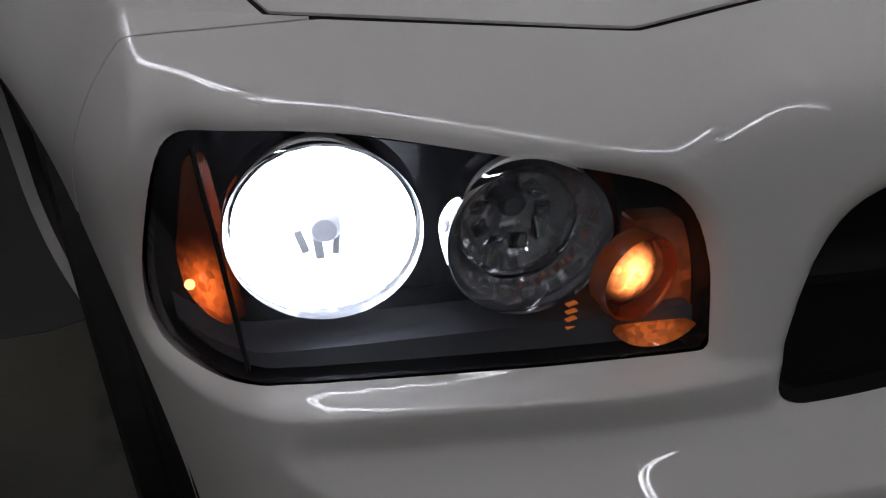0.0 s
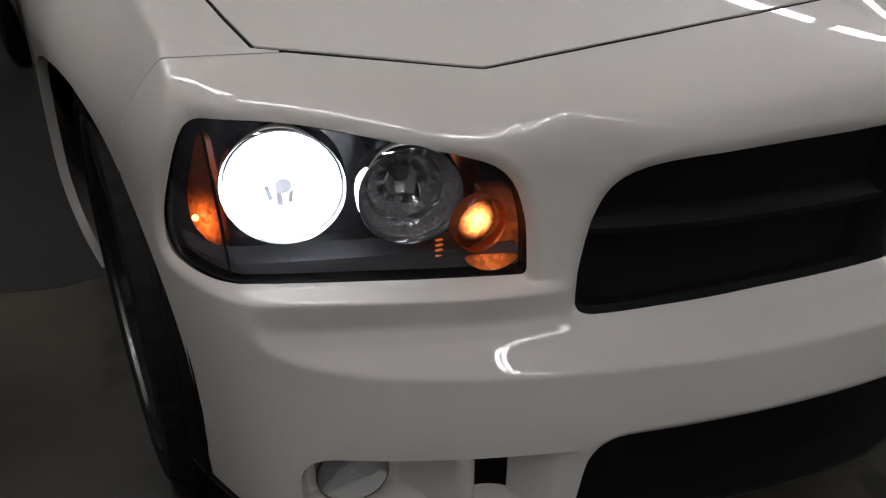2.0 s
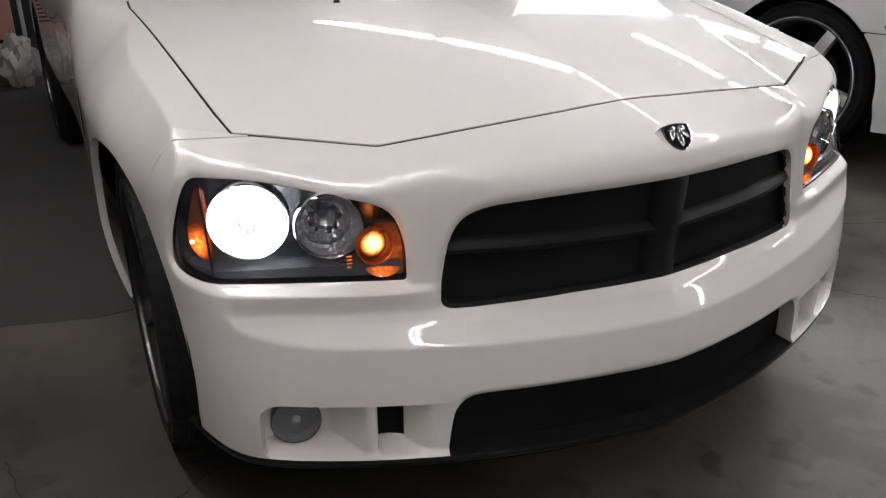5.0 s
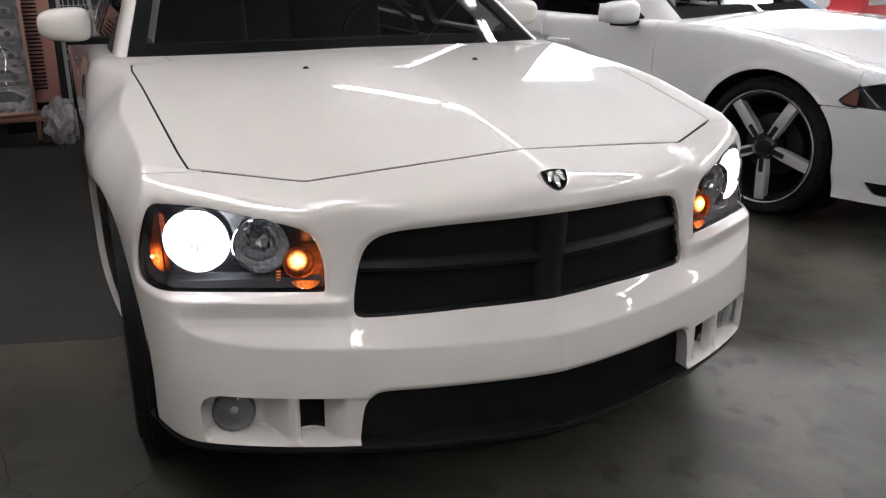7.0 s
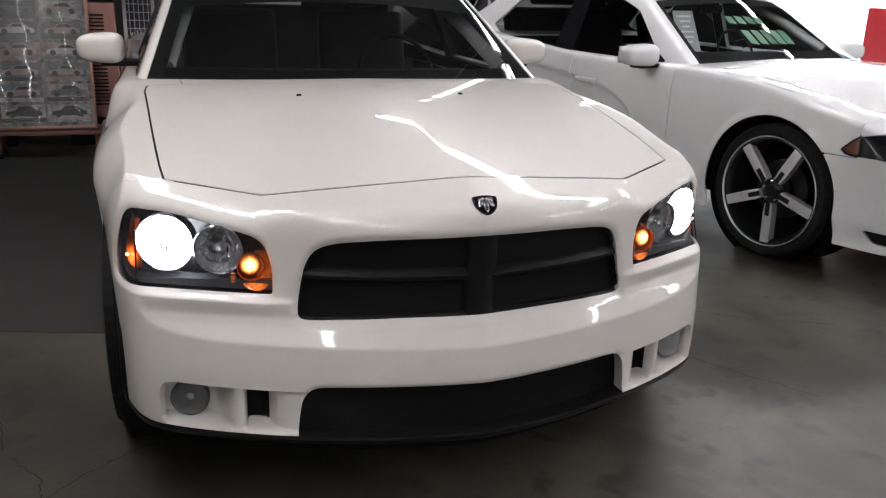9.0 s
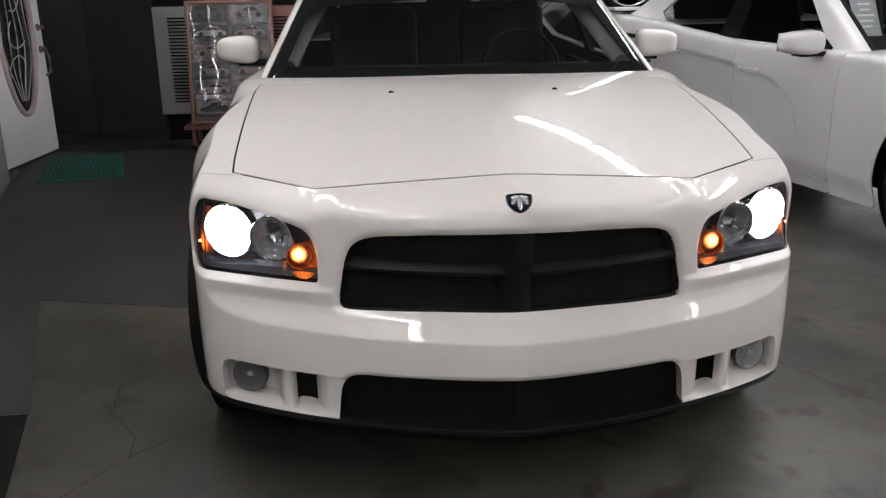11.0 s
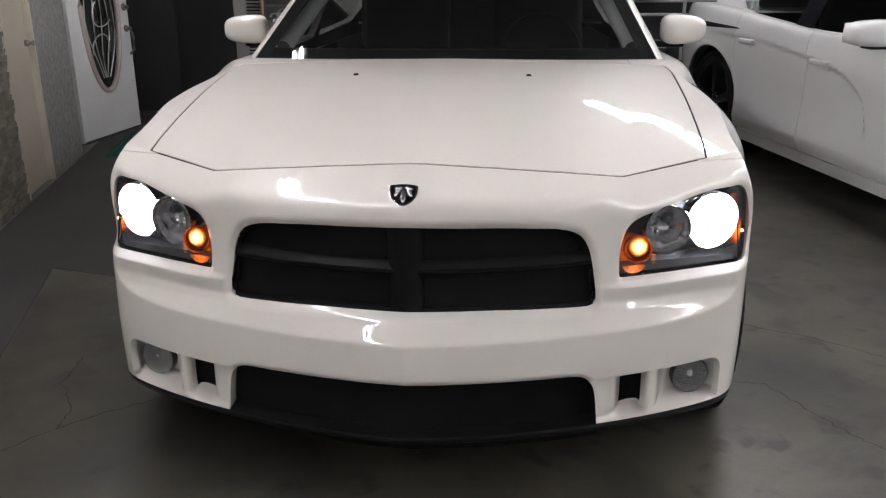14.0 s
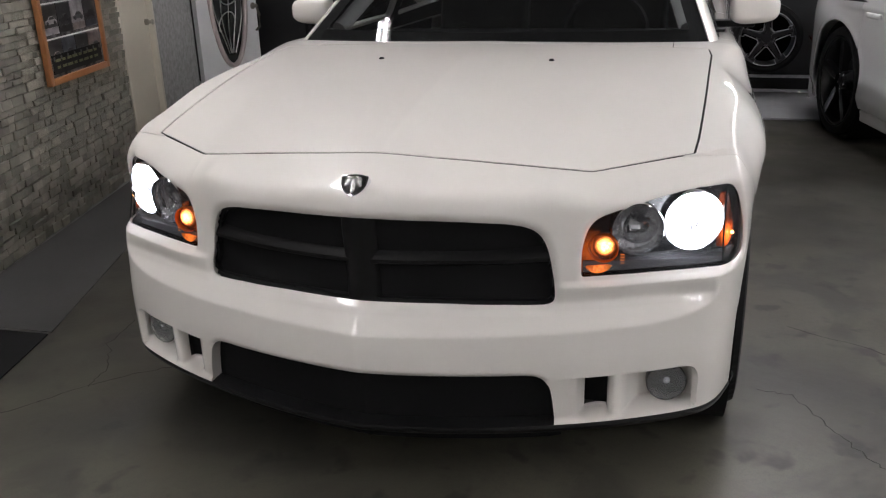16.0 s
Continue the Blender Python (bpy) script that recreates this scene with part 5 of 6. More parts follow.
        for c, rr in (((0.80, 0.345, 0.735), 0.045), ((0.66, 0.26, 0.735), 0.042)):
            part("reflector", lathe([(0.0, rr), (0.02, rr * 0.9), (0.045, rr * 0.6), (0.055, 0.0)], 32, "y", m=flip @ Matrix.Translation(c)), REFLECTOR, head)
            part("ring", lathe([(-0.004, rr + 0.006), (-0.006, rr), (0.004, rr), (0.006, rr + 0.006)], 32, "y", m=flip @ Matrix.Translation(c), closed=True), CHROME, head)
        skin("fog_intake", [(*fog_cut, mirror)], BLACK_MATT, car, "black mesh corner intake", flange=0.0, sink=0.02)
        part("side_lamp", box((s * 0.875, 4.78, 0.60), (0.012, 0.08, 0.03), 0.004), AMBER_DARK, car)
        build_mirror(car, (s * 1.07, 1.97, 1.055), (0.28, 0.18, 0.135), s, PAINT_TWO)
        for y in (1.0, 4.05):
            build_liner(car, y, 0.385, 0.58, 0.905, s)
            build_wheel(car, (s * 0.80, y, 0.382), s, RIM_BLACK, SILVER if y < 2 else RIM_BLACK, SILVER if y < 2 else RIM_BLACK, 32 if y < 2 else 0)
    part("underbody", box((0, 2.5, 0.33), (1.2, 4.4, 0.24)), UNDER, car)
    part("engine_bay", box((0, 0.9, 0.6), (1.05, 0.9, 0.2)), UNDER, car)
    part("spoiler", box((0, 4.86, 1.135), (1.5, 0.16, 0.03), 0.012), PAINT_TWO, car)
    part("window_sheet", box((0, 0, 0), (0.19, 0.004, 0.28), 0, Matrix.Translation((-0.46, 2.16, 1.19)) @ Matrix.Rotation(radians(-25), 4, "X")), SHEET_GREY, car, "pale printed price sheet behind the windscreen")
    for k in range(6):
        part("print_bar", box((0, -0.004, 0.10 - 0.036 * k), (0.13 - 0.03 * (k % 3), 0.003, 0.012), 0, Matrix.Translation((-0.46, 2.16, 1.19)) @ Matrix.Rotation(radians(-25), 4, "X")), LAMP_GREY, car)
    for z, count in ((1.27, 4), (1.17, 5)):
        for k in range(count):
            x = -0.22 + 0.088 * k
            part("paint_mark", box((0, 0, 0), (0.068, 0.002, 0.09 if z > 1.2 else 0.16), 0, Matrix.Translation((x, 1.604 + 0.23 * x * x + 1.78 * (z - 1.05), z)) @ Matrix.Rotation(radians(-60), 4, "X") @ Matrix.Rotation(radians(12), 4, "Y")), GREEN_MARK, car, "green painted mark on the windscreen")
    build_cabin(car, PAINT_TWO, 0.24, CLEAR_GLASS, LIGHT_GLASS, belt=1.0, z_roof=1.475)
    return car


SHEET_GREY = material("faded_price_sheet", (0.33, 0.34, 0.34), 0.8, vary=0.3, scale=40)
PAPER = material("printed_paper", (0.55, 0.55, 0.53), 0.8, vary=0.3, scale=40)
GREEN_MARK = material("green_window_paint", (0.05, 0.16, 0.09), 0.6, vary=0.3, scale=40)
WOOD = material("orange_oak_frame", (0.28, 0.125, 0.05), 0.45, vary=0.35, scale=14, second=(0.24, 0.09, 0.03), second_scale=5)
PINK_WOOD = material("copper_frame", (0.26, 0.135, 0.095), 0.35, vary=0.2, scale=14, metal=0.3)
PHOTO = material("dim_printed_poster", (0.16, 0.15, 0.15), 0.25, vary=0.6, scale=10, second=(0.06, 0.055, 0.055), second_scale=16)
STEEL_PIPE = material("galvanised_pipe", (0.55, 0.55, 0.57), 0.45, metal=0.4, vary=0.2, scale=30)
HEATER_WHITE = material("grey_white_enamel", (0.42, 0.42, 0.41), 0.5, vary=0.15, scale=8)
HEATER_CORAL = material("faded_coral_enamel", (0.40, 0.19, 0.15), 0.5, vary=0.2, scale=8)
RED_PAINT = material("red_enamel", (0.50, 0.02, 0.03), 0.35, vary=0.15, scale=10)
BAG = material("crumpled_clear_plastic", (0.38, 0.36, 0.36), 0.25, vary=0.5, scale=18, bump=0.8, bump_scale=30)
PALE_STEP = material("pale_platform_paint", (0.42, 0.42, 0.44), 0.5, vary=0.2, scale=6)
CRACK = material("floor_crack", (0.03, 0.028, 0.024), 0.8, vary=0.4, scale=40)


# ---- things along the walls ----
def build_white_door():
    """A white door with an oval leaded light, standing open; y along its leaf, x towards the room."""
    m = Matrix.Translation((-3.27, 4.63, 0)) @ Matrix.Rotation(-math.atan2(0.09, 0.77), 4, "Z")
    door = thing("open_door", "open white door with an oval leaded dark glass light", "door", m)
    oval = [(0.42 + 0.255 * math.cos(a), 1.10 + 0.70 * math.sin(a)) for a in np.linspace(0, 2 * math.pi, 49)[:-1]]
    bm = bmesh.new()
    turn = Matrix.Rotation(radians(90), 4, "Z")
    outer = [(0.42 + 0.43 * (max(-1, min(1, 1.5 * math.cos(a)))), 1.025 + 1.015 * max(-1, min(1, 1.5 * math.sin(a)))) for a in np.linspace(0, 2 * math.pi, 49)[:-1]]
    for x in (0.0, -0.042):
        ring = []
        for (y, z), (Y, Z) in zip(oval, outer):
            ring.append((bm.verts.new((x, y, z)), bm.verts.new((x, Y, Z))))
        for i in range(48):
            a, b = ring[i], ring[(i + 1) % 48]
            bm.faces.new((a[0], b[0], b[1], a[1]))
        if x == 0.0:
            first = ring
    for i in range(48):
        for k in (0, 1):
            bm.faces.new((first[i][k], first[(i + 1) % 48][k], ring[(i + 1) % 48][k], ring[i][k]))
    part("door_leaf", bm, DOOR_WHITE, door, smooth=False)
    pane = part("oval_glass", plate([(y, z) for y, z in oval], 0.012, Matrix.Translation((-0.016, 0, 0)) @ turn), TEXTURED_GLASS, door, "dark leaded oval glass")
    ring_pts = [(0.006, 0.42 + 0.262 * math.cos(a), 1.10 + 0.708 * math.sin(a)) for a in np.linspace(0, 2 * math.pi, 61)]
    part("oval_moulding", tube(ring_pts, 0.022, 10), PINK_TRIM, door, "taupe oval moulding")
    for k in range(5):
        t = (k - 2) / 2.0
        pts = [(0.002, 0.42 + 0.20 * t * math.cos(1.25 * s) + 0.02 * math.sin(5 * s + k), 1.10 + 0.6 * s) for s in np.linspace(-1, 1, 20)]
        part("lead_line", tube(pts, 0.005, 6), LEAD, pane)
    for k in range(3):
        a0 = 2.1 * k
        pts = [(0.003, 0.42 + 0.08 * math.cos(a0 + s) * (1 + 0.3 * s), 0.75 + 0.28 * k + 0.11 * math.sin(a0 + s)) for s in np.linspace(0, 3.6, 18)]
        part("lead_line", tube(pts, 0.005, 6), LEAD, pane)
    for z in (1.06, 0.88):
        part("lock", lathe([(0.0, 0.03), (0.012, 0.03), (0.02, 0.018), (0.05, 0.016)], 20, "x", m=Matrix.Translation((0, 0.79, z))), BRASS, door)
    part("door_handle", tube([(0.05, 0.79, 0.86), (0.07, 0.785, 0.80), (0.065, 0.785, 0.70), (0.02, 0.79, 0.66)], 0.011, 10), BRASS, door, "worn metal pull handle")
    part("bottom_strip", box((-0.02, 0.42, 0.012), (0.05, 0.84, 0.02), 0.003), DARK_WALL, door)


def build_wall_frame(name, label, m, w, h, rows, frame_mat, bar=0.03, cols=4, stand=False):
    """A framed sheet of photographs; x along it, z up, y into it."""
    ob = thing(name, label, "picture frame", m)
    for x in (-w / 2, w / 2):
        part("frame_bar", box((x, 0, h / 2), (bar, 0.03, h + bar), 0.004), frame_mat, ob)
    for z in (0, h):
        part("frame_bar", box((0, 0, z), (w - bar, 0.03, bar), 0.004), frame_mat, ob)
    sheet = part("poster_sheet", box((0, 0.006, h / 2), (w - bar, 0.006, h - bar)), PHOTO, ob, "dim glossy poster with rows of car photographs")
    rng = random.Random(len(label))
    for r in range(rows):
        for c in range(cols):
            cw, ch = (w - 2 * bar) / cols, (h - 2 * bar) / rows
            shade = PHOTO_TONES[rng.randrange(len(PHOTO_TONES))]
            photo = part("photo", box((-w / 2 + bar + cw * (c + 0.5), 0.001, bar + ch * (r + 0.55)), (cw * 0.94, 0.004, ch * 0.88)), shade, ob)
            tone = rng.choice(PHOTO_CARS)
            cx, cz, u = -w / 2 + bar + cw * (c + 0.5), bar + ch * (r + 0.42), cw * 0.9
            part("printed_car", plate(rounded([(cx + u * a, cz + u * b) for a, b in ((-0.44, 0.02), (-0.40, 0.12), (-0.20, 0.15), (-0.08, 0.26), (0.18, 0.26), (0.32, 0.15), (0.43, 0.12), (0.45, 0.02), (0.3, 0.0), (-0.3, 0.0))], 0.006, 3), 0.002,
                                      Matrix.Translation((0, -0.0035, 0))), tone, photo)
            part("printed_window", plate(rounded([(cx + u * a, cz + u * b) for a, b in ((-0.15, 0.155), (-0.06, 0.24), (0.17, 0.24), (0.27, 0.155))], 0.004, 3), 0.002, Matrix.Translation((0, -0.0048, 0))), PHOTO_CARS[1], photo)
            for dx in (-0.27, 0.28):
                part("printed_wheel", lathe([(0.0, 0.0), (0.0, u * 0.075), (0.003, u * 0.075), (0.003, 0.0)], 14, "y", m=Matrix.Translation((cx + u * dx, -0.0052, cz + u * 0.03))), PHOTO_CARS[1], photo)
            part("printed_floor", box((cx, -0.0022, cz - ch * 0.20), (cw * 0.94, 0.0015, ch * 0.2)), PHOTO_TONES[(r + c) % 5], photo)
    for r in range(1, rows):
        part("photo_rule", box((0, -0.001, bar + (h - 2 * bar) / rows * r), (w - 2.2 * bar, 0.003, 0.008)), PAPER if not stand else PHOTO, sheet)
    return ob


PHOTO_TONES = [material("photo_print", c, 0.3, vary=0.8, scale=12, second=tuple(0.35 * v for v in c), second_scale=14) for c in
               ((0.04, 0.038, 0.04), (0.22, 0.20, 0.21), (0.03, 0.028, 0.026), (0.17, 0.13, 0.12), (0.07, 0.072, 0.085))]
CAPTION = material("yellow_green_lettering", (0.10, 0.10, 0.045), 0.6, vary=0.4, scale=60)
PHOTO_CARS = [material("printed_car_ink", c, 0.4, vary=0.4, scale=30) for c in ((0.26, 0.24, 0.24), (0.02, 0.019, 0.019), (0.18, 0.14, 0.13), (0.06, 0.06, 0.065))]
GLARE_GLASS = clear("wavy_acrylic_sheet", (0.9, 0.9, 0.9), 1.3, 0.01)


def build_pictures():
    m = WALL @ Matrix.Translation((0.03, 1.0, 0.77)) @ Matrix.Rotation(radians(90), 4, "Z")
    frame_one = build_wall_frame("poster_frame", "oak framed poster of small car photographs on the stone wall", m, 0.73, 0.98, 5, WOOD, 0.035)
    part("caption_band", box((0, -0.002, 0.085), (0.62, 0.004, 0.10)), BLACK_SATIN, frame_one)
    for k in range(16):
        part("caption_bar", box((-0.25 + 0.068 * (k // 2), -0.005, 0.068 + 0.036 * (k % 2)), (0.036 + 0.012 * ((k * 5) % 3), 0.003, 0.014)), CAPTION, frame_one)
    m = Matrix.Translation((-1.60, 5.35, 0.24)) @ Matrix.Rotation(radians(3), 4, "Z") @ Matrix.Rotation(radians(-12), 4, "X")
    board = build_wall_frame("picture_board", "copper framed photo board standing on a low trolley", m, 0.715, 1.02, 6, PINK_WOOD, 0.026, 2, True)
    bm = bmesh.new()
    n = 64
    wave = lambda x, z: -0.032 + 0.004 * math.sin(8 * z - 3 * x + 3.0) + 0.009 * math.cos(11 * x + 0.8 * z + 0.45) + 0.0016 * math.sin(21 * z - 8 * x) + 0.002 * (x + 0.36) * math.sin(18 * z + 9 * x)
    grid = [[bm.verts.new((x, wave(x, z), z)) for z in np.linspace(0.02, 1.0, n + 1)] for x in np.linspace(-0.338, 0.338, n + 1)]
    for i in range(n):
        for j in range(n):
            bm.faces.new((grid[i][j], grid[i + 1][j], grid[i + 1][j + 1], grid[i][j + 1]))
    part("acrylic_sheet", bm, GLARE_GLASS, board, "wavy glossy acrylic sheet").visible_shadow = False
    trolley = thing("trolley", "low dark wooden trolley on small castors", "trolley", Matrix.Translation((-1.60, 5.45, 0)))
    part("deck", box((0, 0, 0.205), (0.86, 0.34, 0.03), 0.004), PINK_WOOD, trolley)
    for x in (-0.36, 0.36):
        for y in (-0.12, 0.12):
            part("post", box((x, y, 0.12), (0.03, 0.03, 0.14), 0.003), PINK_WOOD, trolley)
            part("castor", lathe([(-0.012, 0.0), (-0.012, 0.022), (0.0, 0.025), (0.012, 0.022), (0.012, 0.0)], 16, "x", m=Matrix.Translation((x, y, 0.025))), BLACK_MATT, trolley)
            part("castor_fork", box((x, y, 0.045), (0.03, 0.02, 0.02), 0.003), STEEL_PIPE, trolley)
    bag = thing("plastic_bundle", "crumpled clear plastic bundle on the floor beside the trolley", "bundle", Matrix.Translation((-1.07, 5.3, 0)))
    bm = bmesh.new()
    bmesh.ops.create_icosphere(bm, subdivisions=4, radius=0.17)
    for v in bm.verts:
        k = 1 + 0.35 * noise.noise(v.co * 14) + 0.15 * noise.noise(v.co * 40)
        v.co = Vector((v.co.x * k * 0.75, v.co.y * k * 0.7, max(-0.16, v.co.z * k * 1.05) + 0.165))
    part("wrapping", bm, BAG, bag)


def build_heater():
    """Grey louvred wall units behind the photo board."""
    def heater(x, label, enamel):
        unit = thing("wall_heater", label, "heater", Matrix.Translation((x, 5.85, 0)), group="heaters")
        part("cabinet", box((0, 0.06, 0.72), (0.46, 0.18, 0.95), 0.012), enamel, unit)
        for k in range(26):
            part("louvre", box((0.02, -0.036, 0.36 + 0.0295 * k), (0.24, 0.02, 0.012), 0.002, None), BLACK_MATT, unit)
        part("top_panel", box((0, 0.06, 1.36), (0.5, 0.2, 0.18), 0.01), enamel, unit)
        part("shadow_gap", box((0, 0.07, 1.23), (0.44, 0.14, 0.06)), BLACK_MATT, unit)
        part("foot", box((0, 0.08, 0.12), (0.40, 0.12, 0.26)), BLACK_MATT, unit)
    heater(-2.1, "grey white louvred wall heater cabinet", HEATER_WHITE)
    heater(-1.28, "faded coral louvred wall heater cabinet", HEATER_CORAL)
    win = thing("mesh_screen", "dark wire mesh screen in a pale steel frame", "screen", Matrix.Translation((-0.86, 6.2, 0)))
    for x in (-0.12, 0.12):
        part("stile", box((x, 0, 1.3), (0.03, 0.03, 2.6), 0.003), HEATER_WHITE, win)
    for z in (0.55, 2.05):
        part("rail", box((0, 0, z), (0.21, 0.03, 0.04), 0.003), HEATER_WHITE, win)
    for k in range(5):
        part("wire", tube([(-0.08 + 0.04 * k, 0, 0.55), (-0.08 + 0.04 * k, 0, 2.05)], 0.003, 6), STEEL_PIPE, win)
    for k in range(20):
        part("wire", tube([(-0.11, 0, 0.62 + 0.07 * k), (0.11, 0, 0.62 + 0.07 * k)], 0.003, 6), STEEL_PIPE, win)
    for x, w in ((-3.45, 0.7), (-2.62, 0.34)):
        tagged(part("panel_wall", box((x, 6.38, 1.2), (w, 0.06, 2.4), 0.004), DARK_WALL, None, smooth=False), "dark grey wall panel", "wall panel", kind="structure")


def build_wheel_rack():
    """A pipe rack against the back wall that shows spare wheels."""
    rack = thing("wheel_rack", "galvanised pipe rack for display wheels", "rack", Matrix.Translation((1.5, 6.15, 0.0)))
    for x in (-0.45, 0.26, 0.95):
        part("upright", tube([(x, 0, 0.01), (x, 0, 1.80)], 0.016, 10), STEEL_PIPE, rack)
    for z in (0.065, 0.190, 0.95, 1.07, 1.77):
        part("rail", tube([(-0.5, 0, z), (1.0, 0, z)], 0.014, 10), STEEL_PIPE, rack)
    tagged(setting("platform", box((1.5, 5.82, 0.008), (2.2, 1.26, 0.016), 0.003), PALE_STEP, "thin pale painted base under the rack", "platform"), "", "")

    def show_wheel(x, z, r, spoke_mat, label, spokes, split):
        ob = thing("display_wheel", label, "wheel", Matrix.Translation((1.5 + x, 6.06, 0.05 + z)), group="display wheels")
        part("tyre", lathe([(-0.1, r * 0.78), (-0.11, r * 0.9), (-0.08, r), (0.08, r), (0.11, r * 0.9), (0.1, r * 0.78)], 56, "y", closed=True), RUBBER, ob)
        part("rim", lathe([(-0.105, r * 0.80), (-0.1, r * 0.76), (-0.06, r * 0.72), (0.09, r * 0.72), (0.09, r * 0.78)], 56, "y", closed=True), spoke_mat, ob)
        part("rim_edge", lathe([(-0.106, r * 0.80), (-0.112, r * 0.785), (-0.106, r * 0.77)], 56, "y", closed=True), SILVER if split else RIM_BLACK, ob)
        part("backing", lathe([(0.06, 0.0), (0.06, r * 0.73)], 40, "y"), BLACK_MATT, ob)
        part("hub", lathe([(-0.07, 0.0), (-0.07, 0.05), (-0.04, 0.07), (0.05, 0.08)], 28, "y"), spoke_mat, ob)
        for k in range(spokes):
            for o in ((-0.10, 0.10) if split else (0.0,)):
                mm = Matrix.Rotation(2 * math.pi * k / spokes + o, 4, "Y")
                part("spoke", plate([(-0.02, 0.04), (0.02, 0.04), (0.014, r * 0.75), (-0.014, r * 0.75)], 0.03, mm @ Matrix.Translation((0, -0.075, 0)), 0.004), spoke_mat, ob)
            if not split:
                mid = 2 * math.pi * (k + 0.5) / spokes
                ring = [(r * 0.775, mid + a) for a in np.linspace(-0.42, 0.42, 9)] + [(r * 0.66, mid + 0.40), (r * 0.64, mid + 0.50), (r * 0.26, mid + 0.16), (r * 0.26, mid - 0.16), (r * 0.64, mid - 0.50), (r * 0.66, mid - 0.40), (r * 0.775, mid - 0.42)]
                part("window_trim", tube([(d * math.sin(a), -0.112 if d > r * 0.7 else -0.094, d * math.cos(a)) for d, a in ring], 0.0026, 6), SILVER, ob, "thin silver outline")
    show_wheel(-0.15, 0.485, 0.29, RIM_BLACK, "black five-spoke display wheel with thin silver outlines on the rack", 5, False)
    show_wheel(-0.14, 1.34, 0.31, CHROME, "chrome display wheel with split spokes on the rack", 5, True)
    show_wheel(0.52, 1.34, 0.31, CHROME, "chrome display wheel with split spokes on the rack", 5, True)
    show_wheel(0.62, 0.485, 0.29, RIM_BLACK, "black five-spoke display wheel with thin silver outlines on the rack", 5, False)


def build_red_cabinet():
    cab = thing("red_cabinet", "red enamel cabinet with a pale panel beyond the parked sedan", "cabinet", pose(5.81, 4.2, 0, 0, 0, 13))
    part("body", box((0, 0, 0.68), (0.62, 0.45, 1.36), 0.012), RED_PAINT, cab)
    part("front_panel", box((0.0, -0.23, 1.12), (0.42, 0.012, 0.34), 0.004), PAPER, cab, "pale grey panel")
    part("handle", tube([(-0.22, -0.25, 0.62), (-0.22, -0.27, 0.66), (-0.22, -0.27, 0.80), (-0.22, -0.25, 0.84)], 0.008, 8), STEEL_PIPE, cab)
    part("plinth", box((0, 0, 0.02), (0.58, 0.41, 0.04)), BLACK_MATT, cab)
    side_cab = thing("grey_cabinet", "dark grey steel cabinet beside the red one", "cabinet", pose(6.42, 4.35, 0, 0, 0, 13))
    part("body", box((0, 0, 0.65), (0.6, 0.45, 1.3), 0.012), DARK_WALL, side_cab)
    part("door", box((0, -0.235, 0.66), (0.56, 0.016, 1.2), 0.004), DARK_WALL, side_cab)


def flat_patch(name, outline, z, mat, label, category, kind="structure"):
    bm = bmesh.new()
    top = [bm.verts.new((x, y, z)) for x, y in outline]
    low = [bm.verts.new((x, y, 0.0)) for x, y in outline]
    bm.faces.new(top)
    for i in range(len(top)):
        j = (i + 1) % len(top)
        bm.faces.new((top[i], low[i], low[j], top[j]))
    ob = part(name, bm, mat, None, smooth=False)
    return tagged(ob, label, category, kind=kind)


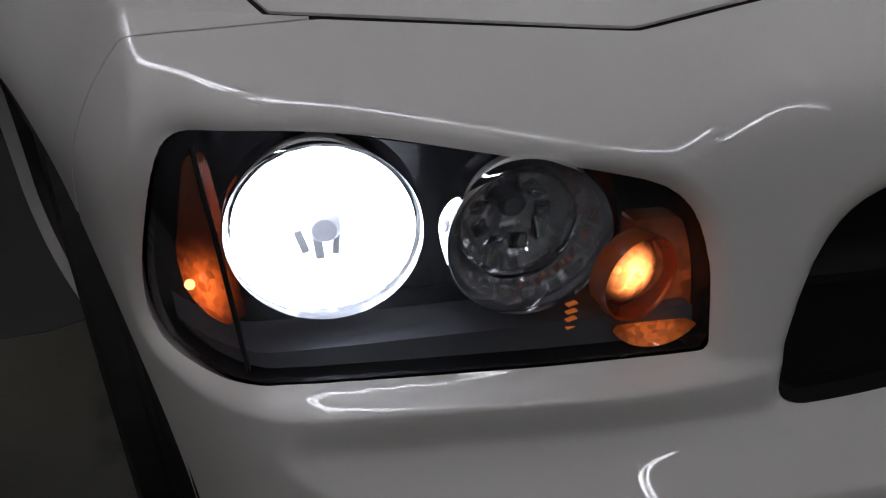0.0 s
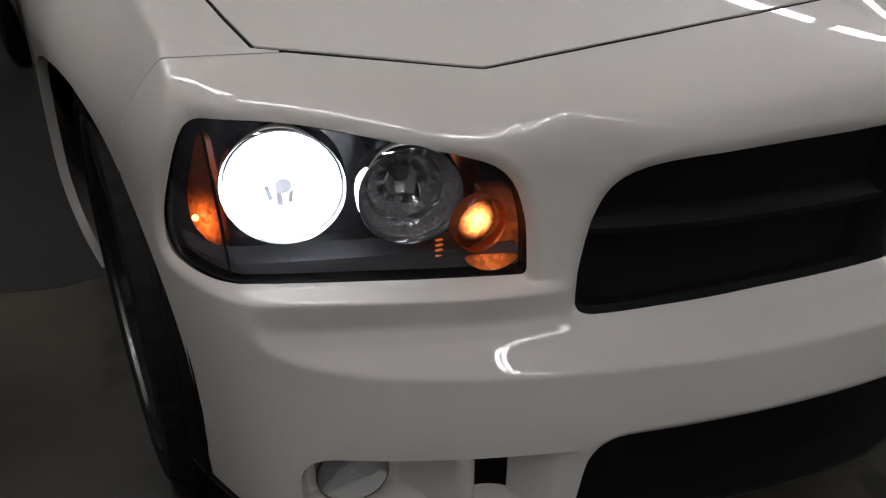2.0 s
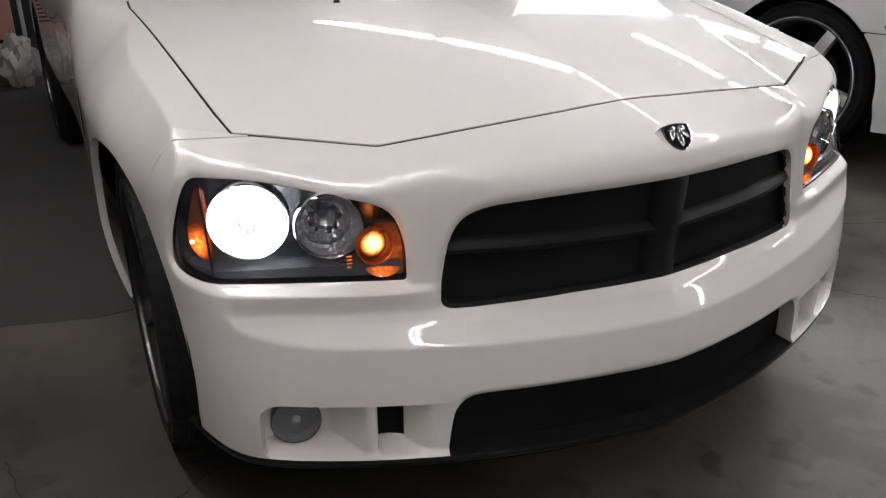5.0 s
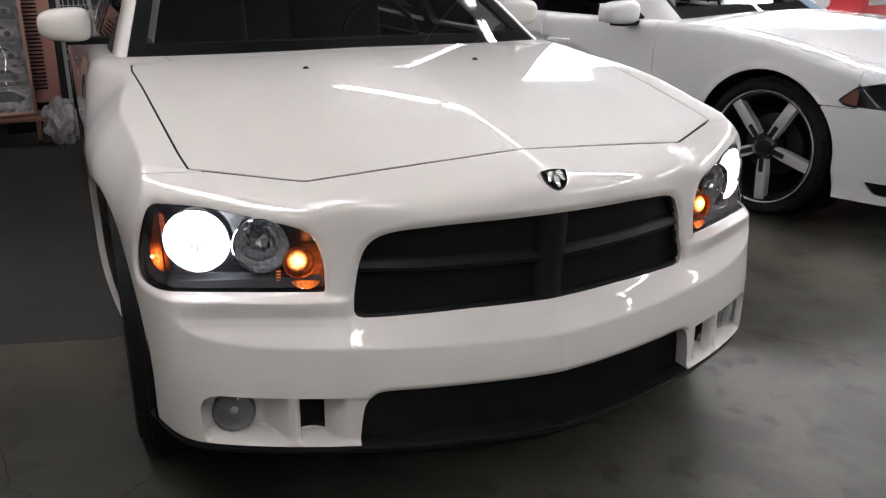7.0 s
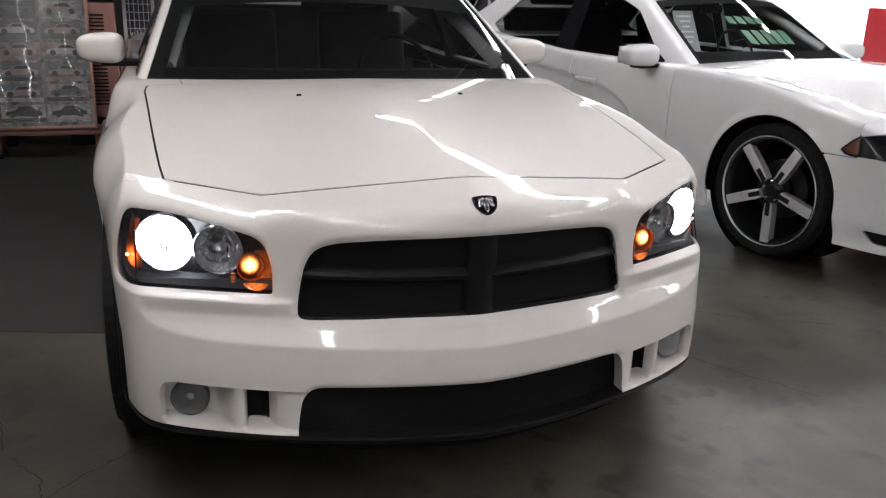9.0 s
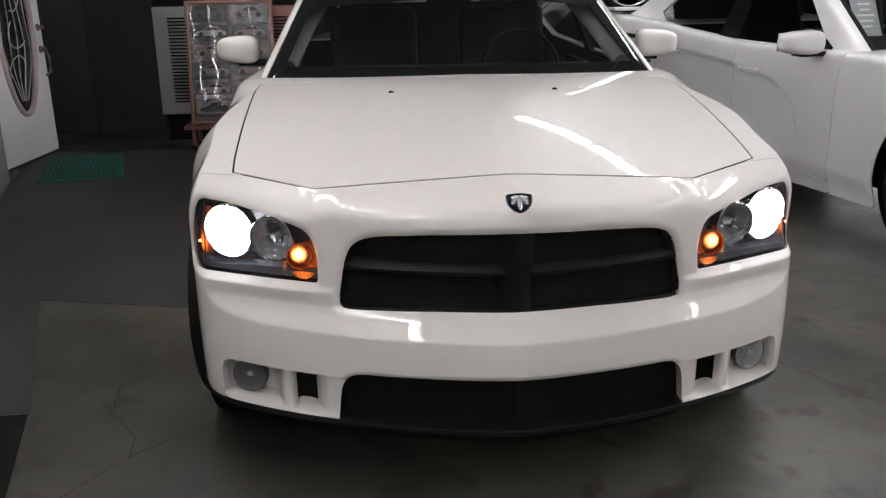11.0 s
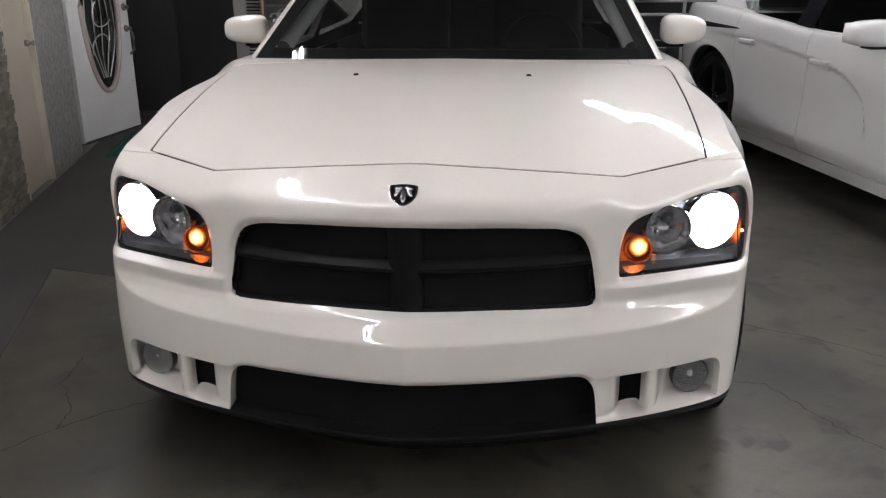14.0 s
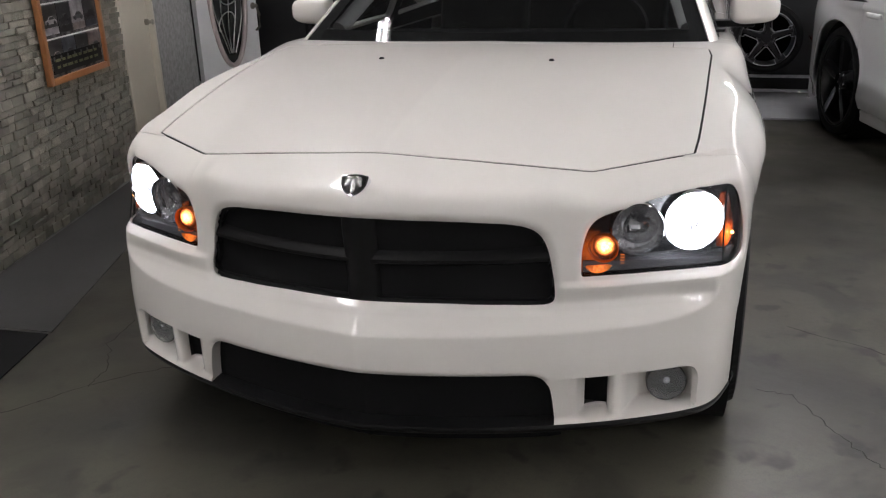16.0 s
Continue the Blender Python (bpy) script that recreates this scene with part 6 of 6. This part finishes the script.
def build_floor_things():
    a = WALL
    at = lambda x, y: tuple((a @ Vector((x, y, 0)))[:2])
    # Thin dark grey and black areas laid over the concrete by the wall.
    flat_patch("floor_strip", [at(0.02, 4.3), (-0.2, 5.4), (-0.2, 1.55), (-1.05, 1.50), (-1.40, 1.60), (-1.99, 1.74), (-1.62, 0.62), (-2.2, 0.60), at(0.02, 0.5)], 0.003, DARK_STRIP, "dark grey floor area along the wall", "floor coating", "structure")
    flat_patch("black_mat", [(-1.62, 0.60), (-1.30, -0.7), (-2.3, -0.95), (-2.55, 0.55)], 0.005, BLACK_MATT, "flat black area on the floor", "floor mat", "structure")
    mat = thing("door_mat", "green ribbed door mat on the concrete before the open door", "door mat", Matrix.Translation((-2.72, 4.72, 0)) @ Matrix.Rotation(radians(14), 4, "Z"))
    part("pad", box((0, 0, 0.008), (0.60, 0.95, 0.016), 0.005), MAT_GREEN, mat)
    for k in range(18):
        part("rib", box((-0.28 + 0.033 * k, 0, 0.018), (0.014, 0.92, 0.006), 0.002), MAT_GREEN, mat)
    rng = random.Random(11)

    def crack(pts, w):
        bm = bmesh.new()
        rows = []
        fine = []
        for (x0, y0), (x1, y1) in zip(pts, pts[1:]):
            for t in np.linspace(0, 1, 9)[:-1]:
                fine.append((x0 + (x1 - x0) * t + rng.uniform(-0.008, 0.008), y0 + (y1 - y0) * t + rng.uniform(-0.008, 0.008)))
        fine.append(pts[-1])
        for i, (x, y) in enumerate(fine):
            px, py = fine[max(i - 1, 0)]
            qx, qy = fine[min(i + 1, len(fine) - 1)]
            d = Vector((qx - px, qy - py)).normalized()
            ww = w * rng.uniform(0.4, 1.2)
            rows.append((bm.verts.new((x - d.y * ww, y + d.x * ww, 0.0015)), bm.verts.new((x + d.y * ww, y - d.x * ww, 0.0015))))
        for p, q in zip(rows, rows[1:]):
            bm.faces.new((p[0], p[1], q[1], q[0]))
        tagged(part("floor_crack", bm, CRACK, None, smooth=False), "thin dark crack in the concrete floor", "crack", kind="structure")
    crack([(-1.6, -0.25), (-1.3, 0.13), (-1.19, 0.28), (-1.09, 0.39), (-0.91, 0.52), (-0.7, 0.6)], 0.0025)
    crack([(-1.19, 0.28), (-1.2, 0.42), (-1.33, 0.59), (-1.36, 0.8)], 0.0018)
    crack([(1.06, 0.78), (1.16, 0.77), (1.23, 0.64), (1.31, 0.5), (1.38, 0.4), (1.5, 0.22)], 0.002)
    crack([(1.2, 1.3), (1.5, 1.15), (1.75, 0.95), (2.1, 0.8)], 0.002)


# ---- put the place together ----
build_room()
ceiling_lights()
build_sedan()
build_second_sedan()
build_white_door()
build_pictures()
build_heater()
build_wheel_rack()
build_red_cabinet()
build_floor_things()
build_stone_wall()
